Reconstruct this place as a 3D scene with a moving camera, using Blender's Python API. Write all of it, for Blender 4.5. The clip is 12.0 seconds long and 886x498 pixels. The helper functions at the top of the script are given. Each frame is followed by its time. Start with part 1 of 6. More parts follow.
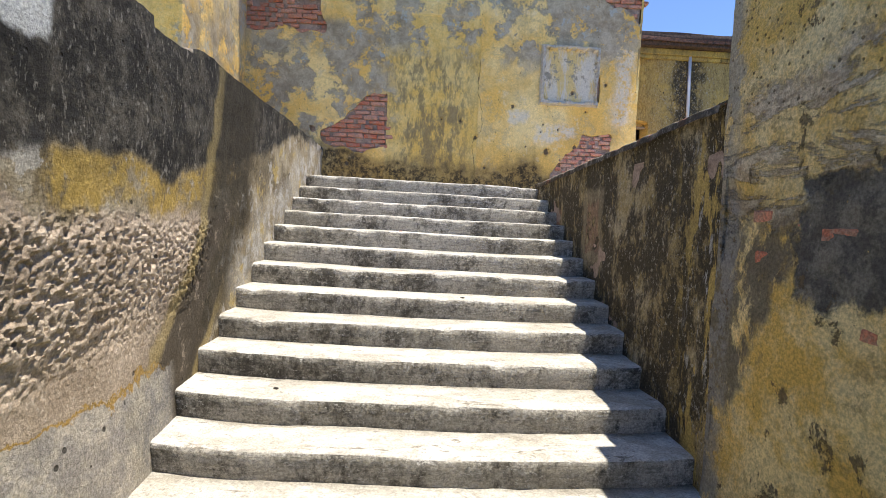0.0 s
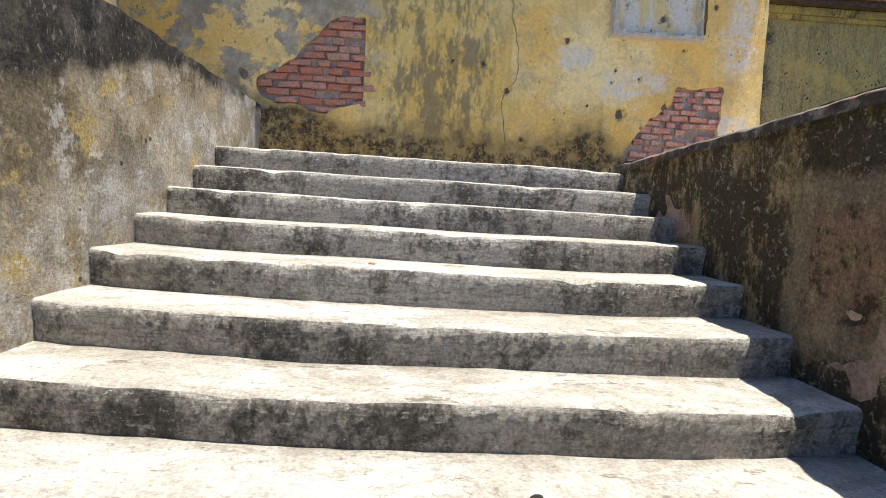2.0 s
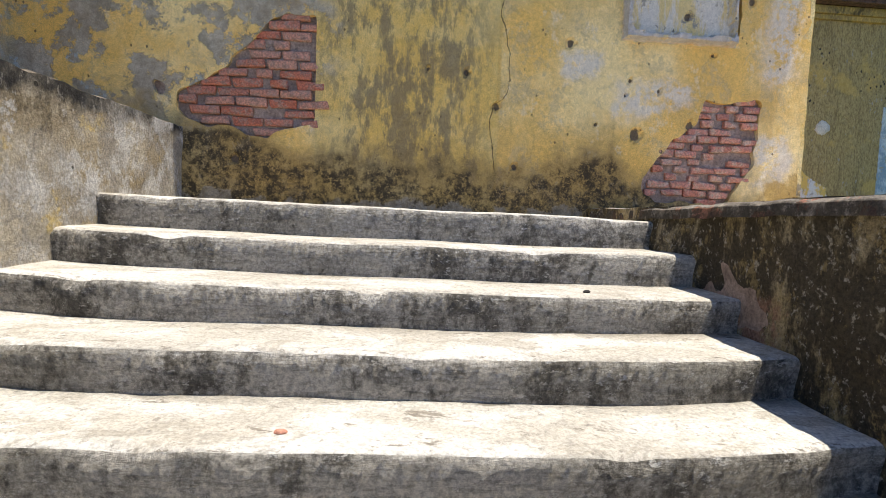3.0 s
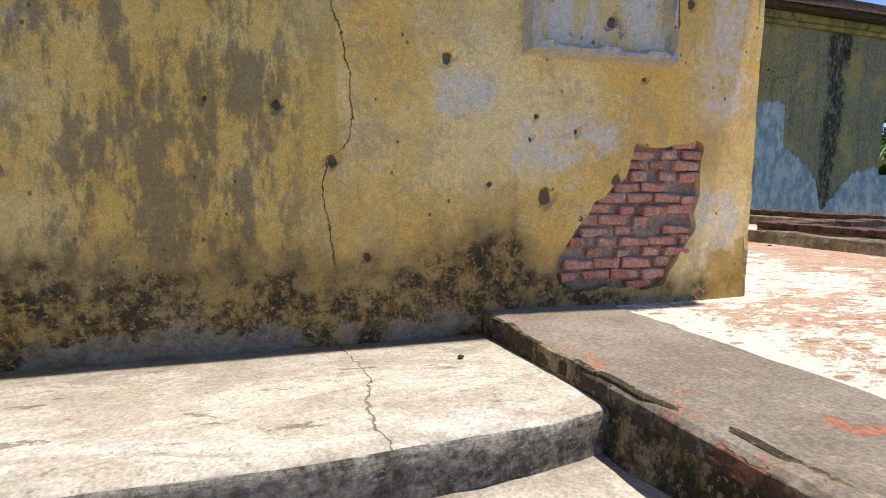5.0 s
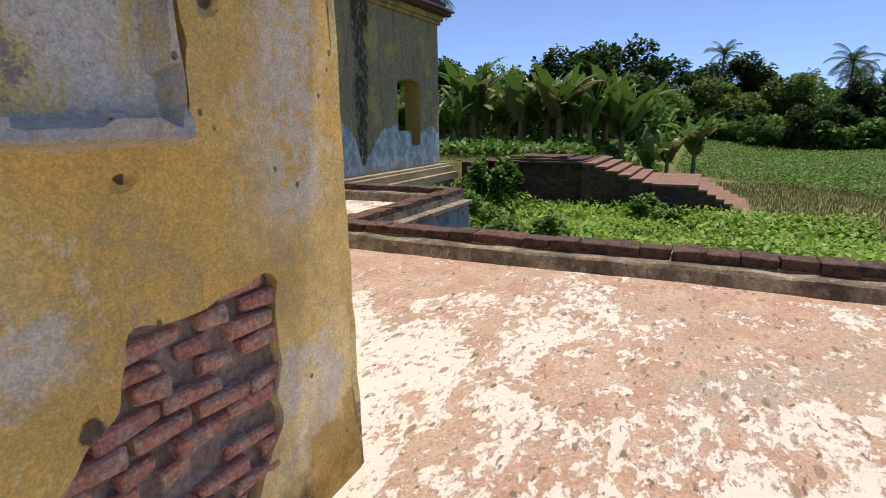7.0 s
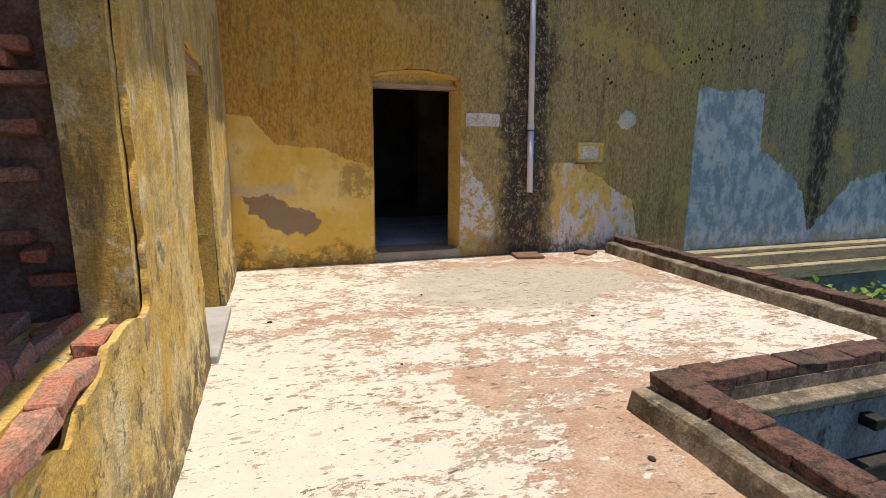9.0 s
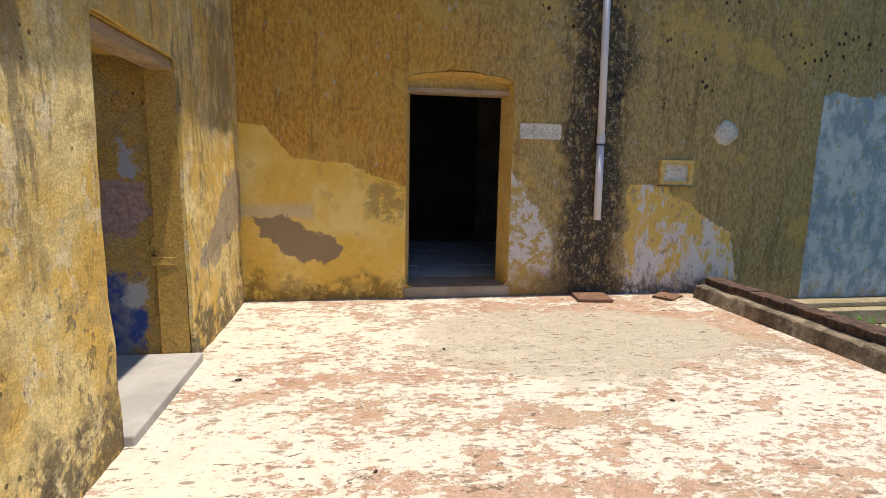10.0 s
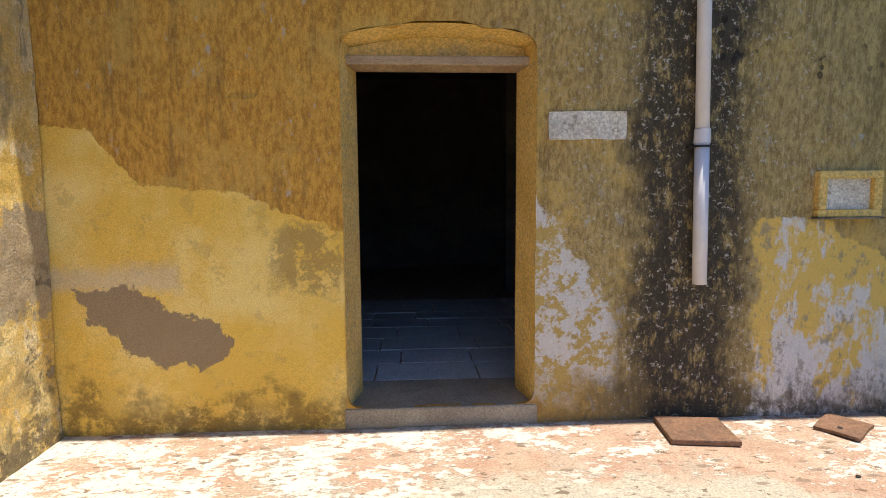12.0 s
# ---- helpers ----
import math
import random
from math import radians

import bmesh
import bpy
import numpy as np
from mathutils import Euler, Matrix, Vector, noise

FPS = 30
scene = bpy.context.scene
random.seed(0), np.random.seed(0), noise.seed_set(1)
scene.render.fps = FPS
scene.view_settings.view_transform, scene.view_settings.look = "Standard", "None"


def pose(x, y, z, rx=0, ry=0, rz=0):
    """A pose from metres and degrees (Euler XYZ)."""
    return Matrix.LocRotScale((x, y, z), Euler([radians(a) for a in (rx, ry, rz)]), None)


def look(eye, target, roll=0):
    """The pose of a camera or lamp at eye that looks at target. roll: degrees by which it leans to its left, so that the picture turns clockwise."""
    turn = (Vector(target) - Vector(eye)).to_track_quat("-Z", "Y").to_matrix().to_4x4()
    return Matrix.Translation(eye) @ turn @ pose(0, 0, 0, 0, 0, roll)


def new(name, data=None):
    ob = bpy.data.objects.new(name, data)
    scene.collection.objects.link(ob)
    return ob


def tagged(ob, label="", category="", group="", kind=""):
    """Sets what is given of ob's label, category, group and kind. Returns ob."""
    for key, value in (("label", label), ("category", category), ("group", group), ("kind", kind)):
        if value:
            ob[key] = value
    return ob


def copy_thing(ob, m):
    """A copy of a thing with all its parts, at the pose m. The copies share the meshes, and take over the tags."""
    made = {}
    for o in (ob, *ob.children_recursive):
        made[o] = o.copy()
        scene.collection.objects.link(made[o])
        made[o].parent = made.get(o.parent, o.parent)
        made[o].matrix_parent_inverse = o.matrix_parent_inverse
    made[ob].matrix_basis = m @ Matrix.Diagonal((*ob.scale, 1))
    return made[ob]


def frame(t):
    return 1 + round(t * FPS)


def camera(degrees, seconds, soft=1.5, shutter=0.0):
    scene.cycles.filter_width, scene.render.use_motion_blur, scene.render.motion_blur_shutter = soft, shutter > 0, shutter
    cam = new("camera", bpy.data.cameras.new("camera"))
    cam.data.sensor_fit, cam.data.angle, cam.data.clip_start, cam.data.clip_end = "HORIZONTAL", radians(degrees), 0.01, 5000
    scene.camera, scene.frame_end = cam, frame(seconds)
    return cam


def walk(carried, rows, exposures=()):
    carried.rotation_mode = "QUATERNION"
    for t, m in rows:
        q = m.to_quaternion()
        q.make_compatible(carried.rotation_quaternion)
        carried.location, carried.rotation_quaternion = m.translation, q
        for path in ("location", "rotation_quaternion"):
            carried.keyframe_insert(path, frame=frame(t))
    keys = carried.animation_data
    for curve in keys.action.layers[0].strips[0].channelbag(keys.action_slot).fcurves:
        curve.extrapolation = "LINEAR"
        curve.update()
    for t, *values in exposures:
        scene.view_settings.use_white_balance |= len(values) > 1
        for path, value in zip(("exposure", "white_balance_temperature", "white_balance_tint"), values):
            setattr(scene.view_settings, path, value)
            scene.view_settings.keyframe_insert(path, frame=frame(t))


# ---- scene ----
cam = camera(80.4, 12.0, soft=0.6)
PATH = [
    (0, (0.031, 0.008, -0.441), (0.141, 2.002, -0.537), 2.6),
    (0.5, (0.064, 0.619, -0.43), (0.158, 2.612, -0.567), 3.0),
    (1, (0.069, 1.32, -0.448), (0.174, 3.311, -0.604), 3.0),
    (1.5, (0.065, 1.979, -0.424), (0.165, 3.97, -0.577), 3.0),
    (2, (0.076, 2.609, -0.289), (0.184, 4.6, -0.438), 2.9),
    (2.5, (0.111, 3.082, -0.139), (0.235, 5.073, -0.28), 2.5),
    (3, (0.179, 3.511, 0.035), (0.341, 5.498, -0.119), 2.3),
    (3.2, (0.219, 3.656, 0.085), (0.387, 5.643, -0.064), 2.2),
    (4.8, (0.518, 4.71, 0.541), (0.967, 6.648, 0.33), 0.6),
    (5, (0.549, 4.856, 0.627), (1.163, 6.745, 0.389), 0.6),
    (5.5, (0.643, 5.264, 0.811), (1.722, 6.915, 0.481), 1.0),
    (6, (0.82, 5.581, 0.939), (2.286, 6.883, 0.546), 0.7),
    (6.5, (1.142, 5.817, 1.07), (2.86, 6.732, 0.611), 0.0),
    (6.7, (1.315, 5.895, 1.133), (3.069, 6.734, 0.664), -0.6),
    (8.3, (3.088, 6.461, 1.626), (4.239, 8.048, 1.231), -1.1),
    (8.5, (3.274, 6.59, 1.644), (4.244, 8.296, 1.261), -0.1),
    (9, (3.703, 6.984, 1.625), (4.305, 8.853, 1.245), 0.4),
    (9.5, (4.135, 7.498, 1.61), (4.552, 9.423, 1.261), 1.2),
    (10, (4.469, 8.087, 1.589), (4.788, 10.037, 1.277), 1.1),
    (10.5, (4.822, 8.763, 1.589), (5.055, 10.735, 1.35), 1.1),
    (11, (5.053, 9.421, 1.601), (5.266, 11.399, 1.396), 1.3),
    (11.5, (5.293, 10.126, 1.567), (5.475, 12.109, 1.377), 0.6),
    (12, (5.478, 10.783, 1.547), (5.588, 12.771, 1.358), -0.4),
]
walk(cam, [(t, look(eye, target, roll)) for t, eye, target, roll in PATH],
     exposures=[(0, 1.5, 6450, 11), (2, 1.4, 6450, 11), (3.5, 1.3, 6550, 12), (5, 1.1, 6800, 15), (6.5, 0.82, 6950, 18), (8.3, 0.78, 7000, 14), (10, 0.92, 7050, 13), (12, 1.3, 6800, 11)])

# ---- world and sun ----
SUN = Vector((0.18, -0.075, 1.0)).normalized()
world = bpy.data.worlds.new("sky")
scene.world = world
world.use_nodes = True
wt = world.node_tree
sky = wt.nodes.new("ShaderNodeTexSky")
sky.sky_type = "NISHITA"
sky.sun_disc = False
sky.sun_elevation = math.asin(SUN.z)
sky.sun_rotation = math.atan2(SUN.x, SUN.y)
sky.air_density, sky.dust_density, sky.ozone_density = 0.8, 0.0, 4.0
sky.altitude = 5000
wt.nodes["Background"].inputs["Strength"].default_value = 0.15
way = wt.nodes.new("ShaderNodeTexCoord").outputs["Generated"]
for op, by in (("MULTIPLY", (1, 1, 0.88)), ("ADD", (0, 0, 0.075)), ("NORMALIZE", (0, 0, 0))):
    node = wt.nodes.new("ShaderNodeVectorMath")
    node.operation = op
    wt.links.new(way, node.inputs[0])
    if op != "NORMALIZE":
        node.inputs[1].default_value = by
    way = node.outputs[0]
wt.links.new(way, sky.inputs["Vector"])
wt.links.new(sky.outputs[0], wt.nodes["Background"].inputs["Color"])
sun = new("sun", bpy.data.lights.new("sun", "SUN"))
sun.data.energy, sun.data.angle, sun.data.color = 2.8, radians(0.55), (1.0, 0.95, 0.86)
sun.matrix_world = look(SUN * 40, (0, 0, 0))

# ---- materials ----


class Mat:
    """A small builder of node materials in world space."""

    def __init__(self, name, rough=0.85):
        self.m = bpy.data.materials.new(name)
        self.m.use_nodes = True
        self.t = self.m.node_tree
        self.b = self.t.nodes["Principled BSDF"]
        self.b.inputs["Roughness"].default_value = rough
        self.b.inputs["Specular IOR Level"].default_value = 0.25
        self.geo = self.t.nodes.new("ShaderNodeNewGeometry")
        self.pos = self.geo.outputs["Position"]

    def put(self, socket, value):
        if hasattr(value, "is_linked"):
            self.t.links.new(value, socket)
        elif isinstance(value, (tuple, list)) and len(value) == 3 and socket.type == "RGBA":
            socket.default_value = (*value, 1)
        else:
            socket.default_value = value

    def math(self, op, a, b=0.0):
        n = self.t.nodes.new("ShaderNodeMath")
        n.operation = op
        self.put(n.inputs[0], a)
        self.put(n.inputs[1], b)
        return n.outputs[0]

    def axes(self, vec=None):
        n = self.t.nodes.new("ShaderNodeSeparateXYZ")
        self.put(n.inputs[0], vec or self.pos)
        return n.outputs

    def scaled(self, sx, sy, sz, vec=None):
        n = self.t.nodes.new("ShaderNodeVectorMath")
        n.operation = "MULTIPLY"
        self.put(n.inputs[0], vec or self.pos)
        n.inputs[1].default_value = (sx, sy, sz)
        return n.outputs[0]

    def noise(self, scale, detail=4.0, rough=0.6, vec=None, warp=0.0):
        n = self.t.nodes.new("ShaderNodeTexNoise")
        self.put(n.inputs["Vector"], vec or self.pos)
        n.inputs["Scale"].default_value = scale
        n.inputs["Detail"].default_value = detail
        n.inputs["Roughness"].default_value = rough
        n.inputs["Distortion"].default_value = warp
        return n.outputs["Fac"]

    def cells(self, scale, vec=None, feature="F1"):
        n = self.t.nodes.new("ShaderNodeTexVoronoi")
        n.feature = feature
        self.put(n.inputs["Vector"], vec or self.pos)
        n.inputs["Scale"].default_value = scale
        return n.outputs["Distance"]

    def step(self, v, lo, hi):
        n = self.t.nodes.new("ShaderNodeMapRange")
        n.interpolation_type = "SMOOTHSTEP"
        self.put(n.inputs["Value"], v)
        a, b, c, d = (lo, hi, 0.0, 1.0) if lo < hi else (hi, lo, 1.0, 0.0)
        for k, q in zip(("From Min", "From Max", "To Min", "To Max"), (a, b, c, d)):
            n.inputs[k].default_value = q
        return n.outputs[0]

    def mix(self, fac, a, b):
        n = self.t.nodes.new("ShaderNodeMix")
        n.data_type = "RGBA"
        self.put(n.inputs["Factor"], fac)
        self.put(n.inputs["A"] if False else n.inputs[6], a)
        self.put(n.inputs[7], b)
        return n.outputs[2]

    def grit(self, col, amount=0.5, scale=55.0, lo=0.37, hi=0.63, vec=None):
        """Fine mottling: the colour scaled up and down by a sharp grain."""
        n = self.t.nodes.new("ShaderNodeVectorMath")
        n.operation = "SCALE"
        self.put(n.inputs[0], col)
        g = self.step(self.noise(scale, 8, 0.78, vec), lo, hi)
        self.put(n.inputs["Scale"], self.add(self.math("MULTIPLY", g, 2 * amount), 1 - amount))
        return n.outputs[0]

    def polyline(self, v, pts):
        """A broken line: the value at v of a chain of points, flat beyond its ends."""
        out = pts[0][1]
        for (a, p), (b, q) in zip(pts, pts[1:]):
            n = self.t.nodes.new("ShaderNodeMapRange")
            self.put(n.inputs["Value"], v)
            for k, w in zip(("From Min", "From Max", "To Min", "To Max"), (a, b, 0.0, q - p)):
                n.inputs[k].default_value = w
            out = self.add(n.outputs[0], out)
        return out

    def wander(self, scale, amount, detail=5, vec=None):
        """A signed noise, for the uneven edges of stains."""
        return self.mul(self.math("SUBTRACT", self.noise(scale, detail, 0.65, vec), 0.5), 4.5 * amount)

    def mul(self, a, b):
        return self.math("MULTIPLY", a, b)

    def add(self, a, b):
        return self.math("ADD", a, b)

    def region(self, axis, u0, v0, u1, v1, soft=0.05, wobble=0.3, scale=2.5):
        """A blotch with an uneven outline on a wall: its middle box along an axis and in height."""
        s = self.axes()
        w = self.mul(self.math("SUBTRACT", self.noise(scale, 5, 0.65), 0.5), wobble * 2)
        du = self.math("SUBTRACT", self.math("ABSOLUTE", self.math("SUBTRACT", s[axis], (u0 + u1) / 2)), (u1 - u0) / 2)
        dv = self.math("SUBTRACT", self.math("ABSOLUTE", self.math("SUBTRACT", s[2], (v0 + v1) / 2)), (v1 - v0) / 2)
        return self.step(self.add(self.math("MAXIMUM", du, dv), w), soft, -soft)

    def height(self, strength, h, distance=0.02):
        n = self.t.nodes.new("ShaderNodeBump")
        n.inputs["Strength"].default_value = strength
        n.inputs["Distance"].default_value = distance
        self.put(n.inputs["Height"], h)
        self.t.links.new(n.outputs[0], self.b.inputs["Normal"])

    def done(self, colour, rough=None):
        self.put(self.b.inputs["Base Color"], colour)
        if rough is not None:
            self.put(self.b.inputs["Roughness"], rough)
        return self.m


OCHRE, OCHRE_DEEP, CREAM = (0.62, 0.385, 0.11), (0.54, 0.28, 0.05), (0.68, 0.53, 0.30)
MOSS, PIT_SHADE, CEMENT, PALE = (0.085, 0.066, 0.036), (0.026, 0.022, 0.018), (0.27, 0.235, 0.19), (0.52, 0.53, 0.53)


def plaster_base(m, base=OCHRE, fade=CREAM, spots=1.0, wet=0.42, grey=1.0):
    """Ochre limewash: faded clouds, cement showing through, pits, vertical runs."""
    col = m.mix(m.step(m.noise(1.7, 7, 0.68), 0.45, 0.66), base, fade)
    col = m.mix(m.mul(m.step(m.noise(0.9, 5, 0.6), 0.5, 0.66), 0.5), col, OCHRE_DEEP)
    col = m.mix(m.mul(m.step(m.noise(6, 9, 0.75), 0.52, 0.60), 0.30 * grey), col, CEMENT)
    col = m.mix(m.mul(m.step(m.noise(24, 8, 0.75), 0.54, 0.62), 0.45 * grey), col, CEMENT)
    runs = m.noise(1.0, 8, 0.75, m.scaled(9, 9, 0.8))
    col = m.mix(m.mul(m.step(runs, 0.53, 0.66), wet), col, MOSS)
    # Pits are coloured near black for the shade in their hollows.
    pits = m.step(m.cells(7.0, m.scaled(1, 1, 0.8)), 0.075, 0.05)
    pits = m.mul(pits, m.step(m.noise(1.3, 2), 0.48, 0.52))
    fine = m.mul(m.step(m.cells(26.0), 0.16, 0.09), m.step(m.noise(2.6, 3), 0.50, 0.56))
    col = m.mix(m.mul(m.math("MAXIMUM", pits, m.mul(fine, 0.7)), spots * 0.9), col, PIT_SHADE)
    col = m.grit(m.grit(col, 0.32, 62), 0.10, 17)
    h = m.add(m.mul(m.noise(45, 8, 0.75), 0.7), m.mul(m.noise(6, 6, 0.65), 0.8))
    return col, m.math("SUBTRACT", h, m.mul(pits, 1.2)), pits


PITS_A = ((1.74, 0.58, 0.042), (0.78, 0.72, 0.026), (1.26, 1.16, 0.026), (0.92, 0.33, 0.022), (2.05, 1.38, 0.026), (1.46, 0.64, 0.014), (2.12, 0.66, 0.032),
          (1.88, 0.88, 0.016), (1.65, 0.84, 0.012), (1.68, 0.94, 0.013), (2.50, 1.51, 0.024), (2.25, 1.14, 0.013), (0.57, 0.93, 0.02), (0.32, 0.94, 0.013), (1.93, 0.48, 0.014), (-0.9, 0.30, 0.03))
CRACK_A = ((0.30, 0.79), (0.40, 0.77), (0.62, 0.74), (0.74, 0.765), (0.775, 0.83), (0.86, 0.862), (1.06, 0.85), (1.21, 0.82), (1.33, 0.79), (1.75, 0.80))


def wall_a_material():
    m = Mat("old ochre limewash with damp foot")
    s = m.axes()
    cloud = m.noise(1.1, 7, 0.62)
    col = m.mix(m.step(cloud, 0.40, 0.62), (0.80, 0.50, 0.125), (0.88, 0.67, 0.29))
    col = m.mix(m.mul(m.step(m.noise(2.6, 8, 0.68), 0.48, 0.62), 0.36), col, (0.50, 0.335, 0.12))
    col = m.mix(m.mul(m.step(m.noise(7.5, 9, 0.74), 0.53, 0.585), 0.38), col, (0.44, 0.35, 0.21))
    col = m.mix(m.mul(m.step(m.noise(5.0, 9, 0.75, m.scaled(1, 1, 0.7)), 0.57, 0.60), 0.5), col, (0.80, 0.66, 0.40))
    runs = m.step(m.noise(1.0, 9, 0.75, m.scaled(17, 17, 1.1)), 0.55, 0.68)
    col = m.mix(m.mul(runs, 0.30), col, (0.24, 0.16, 0.065))
    # the repainted strip with grey-green mottling
    strip = m.region(0, -0.40, -0.3, 0.80, 2.28, 0.010, 0.012, 9)
    col = m.mix(m.mul(strip, 0.85), col, m.mix(m.step(m.noise(2.5, 6), 0.4, 0.65), (0.72, 0.47, 0.115), (0.76, 0.57, 0.22)))
    mott = m.noise(6.5, 10, 0.76, m.scaled(1.5, 1, 0.6))
    smudge = m.mul(m.step(mott, 0.44, 0.56), m.region(0, -0.34, 0.25, 0.74, 1.80, 0.2, 0.25, 1.8))
    col = m.mix(m.mul(smudge, 0.72), col, m.mix(m.noise(14, 6), (0.12, 0.088, 0.045), (0.20, 0.175, 0.13)))
    # whitish faded plaster
    pale = 0.0
    for box_, soft in (((1.20, 0.94, 1.46, 1.08), 0.05), ((1.58, 0.70, 1.88, 0.92), 0.06), ((2.62, 0.28, 2.84, 0.62), 0.04), ((1.93, 0.78, 2.10, 0.92), 0.05), ((2.62, 1.0, 2.85, 2.0), 0.08)):
        pale = m.math("MAXIMUM", pale, m.region(0, *box_, soft, 0.16, 5))
    pale = m.mul(pale, m.step(m.noise(9, 9, 0.76), 0.40, 0.53))
    col = m.mix(m.mul(pale, 0.85), col, m.mix(m.noise(6, 6), (0.78, 0.66, 0.46), (0.66, 0.61, 0.52)))
    # cement showing through on the west part and high up
    bare = m.mul(m.region(0, -2.3, 0.55, -0.42, 2.1, 0.15, 0.5, 1.8), m.step(m.noise(2.6, 10, 0.72), 0.46, 0.50))
    bare = m.math("MAXIMUM", bare, m.mul(m.region(0, -2.4, 1.75, 3.0, 4.2, 0.2, 0.5, 1.6), m.step(m.noise(2.1, 10, 0.72), 0.485, 0.52)))
    grey = m.mix(m.step(m.noise(5, 8, 0.74), 0.38, 0.60), (0.235, 0.205, 0.155), (0.44, 0.39, 0.30))
    grey = m.mix(m.mul(m.step(m.noise(3.3, 7, 0.7), 0.585, 0.61), 0.8), grey, (0.36, 0.42, 0.42))
    col = m.mix(m.mul(bare, 0.88), col, grey)
    # the panel
    panel = m.region(0, 1.60, 1.20, 2.40, 1.99, 0.008, 0.012, 9)
    inner = m.mix(m.step(m.noise(2.2, 9, 0.75, m.scaled(3, 1, 0.7)), 0.44, 0.56), (0.66, 0.50, 0.21), (0.64, 0.58, 0.46))
    inner = m.mix(m.step(m.noise(6, 9, 0.76), 0.54, 0.585), inner, (0.30, 0.265, 0.20))
    edge = m.math("MINIMUM", m.math("MINIMUM", m.math("SUBTRACT", s[0], 1.605), m.math("SUBTRACT", 2.40, s[0])), m.math("MINIMUM", m.math("SUBTRACT", s[2], 1.205), m.math("SUBTRACT", 1.99, s[2])))
    rim = m.step(m.add(edge, m.wander(12, 0.02)), 0.062, 0.052)
    inner = m.mix(m.mul(rim, m.step(m.noise(10, 8, 0.75), 0.36, 0.48)), inner, m.mix(m.noise(18, 6), (0.60, 0.58, 0.52), (0.36, 0.31, 0.24)))
    col = m.mix(panel, col, inner)
    # damp: a brown veil, then black mould, then bare grey cement at the very foot
    top = m.polyline(s[0], ((-2.2, 0.62), (-1.0, 0.52), (-0.3, 0.36), (0.7, 0.34), (1.1, 0.30), (1.30, 0.42), (1.40, 0.52), (1.58, 0.48), (1.72, 0.26), (2.2, 0.20), (2.9, 0.22)))
    over = m.add(m.math("SUBTRACT", s[2], top), m.wander(3.0, 0.16, 7))
    veil = m.step(over, 0.16, -0.06)
    col = m.mix(m.mul(veil, 0.62), col, m.mix(m.noise(5, 7, 0.7), (0.24, 0.165, 0.07), (0.13, 0.095, 0.05)))
    mould = m.mul(m.step(over, 0.0, -0.12), m.step(m.noise(8, 10, 0.78), 0.40, 0.56))
    mould = m.mul(mould, m.step(m.noise(48, 7, 0.72), 0.36, 0.48))
    col = m.mix(m.mul(mould, 0.9), col, (0.026, 0.021, 0.015))
    foot = m.mul(m.step(m.add(s[2], m.wander(4.0, 0.09, 7)), 0.075, 0.055), m.step(m.noise(2.2, 4), 0.45, 0.50))
    col = m.mix(m.mul(foot, 0.8), col, m.mix(m.step(m.noise(14, 8, 0.75), 0.42, 0.6), (0.32, 0.28, 0.21), (0.19, 0.155, 0.105)))
    lowered = m.mul(m.step(m.add(s[2], m.wander(5.0, 0.10, 6)), 0.34, 0.30), m.step(m.add(s[0], m.wander(7, 0.04)), 2.68, 2.72))
    col = m.mix(m.mul(lowered, 0.7), col, (0.42, 0.255, 0.055))
    # crack and pits, with the shade inside the pits painted dark
    crack = m.math("ABSOLUTE", m.add(m.math("SUBTRACT", s[0], m.polyline(s[2], CRACK_A)), m.wander(16, 0.012, 4)))
    crack = m.mul(m.mul(m.step(crack, 0.0040, 0.0016), m.step(s[2], 1.75, 1.7)), m.step(s[2], 0.28, 0.34))
    col = m.mix(m.mul(crack, 0.85), col, (0.06, 0.04, 0.02))
    small = m.mul(m.step(m.cells(15.0, m.scaled(1, 1, 0.75)), 0.115, 0.085), m.step(m.noise(2.4, 3), 0.53, 0.56))
    col = m.mix(m.mul(small, 0.8), col, (0.12, 0.08, 0.04))
    for hu, hv, r in PITS_A:
        q = m.math("SQRT", m.add(m.math("POWER", m.math("SUBTRACT", s[0], hu), 2.0), m.mul(m.math("POWER", m.math("SUBTRACT", s[2], hv), 2.0), 0.6)))
        q = m.add(q, m.mul(m.math("SUBTRACT", m.noise(30, 4), 0.5), r * 0.9))
        col = m.mix(m.mul(m.step(q, r * 0.85, r * 0.6), 0.9), col, (0.10, 0.075, 0.055))
    col = m.grit(m.grit(col, 0.17, 150, 0.40, 0.60), 0.10, 34)
    h = m.add(m.mul(m.noise(110, 6, 0.7), 0.18), m.add(m.mul(m.noise(7, 8, 0.68), 1.0), m.mul(bare, -0.5)))
    h = m.math("SUBTRACT", h, m.add(m.mul(small, 1.2), m.mul(crack, 1.5)))
    m.height(0.55, h, 0.02)
    return m.done(col)


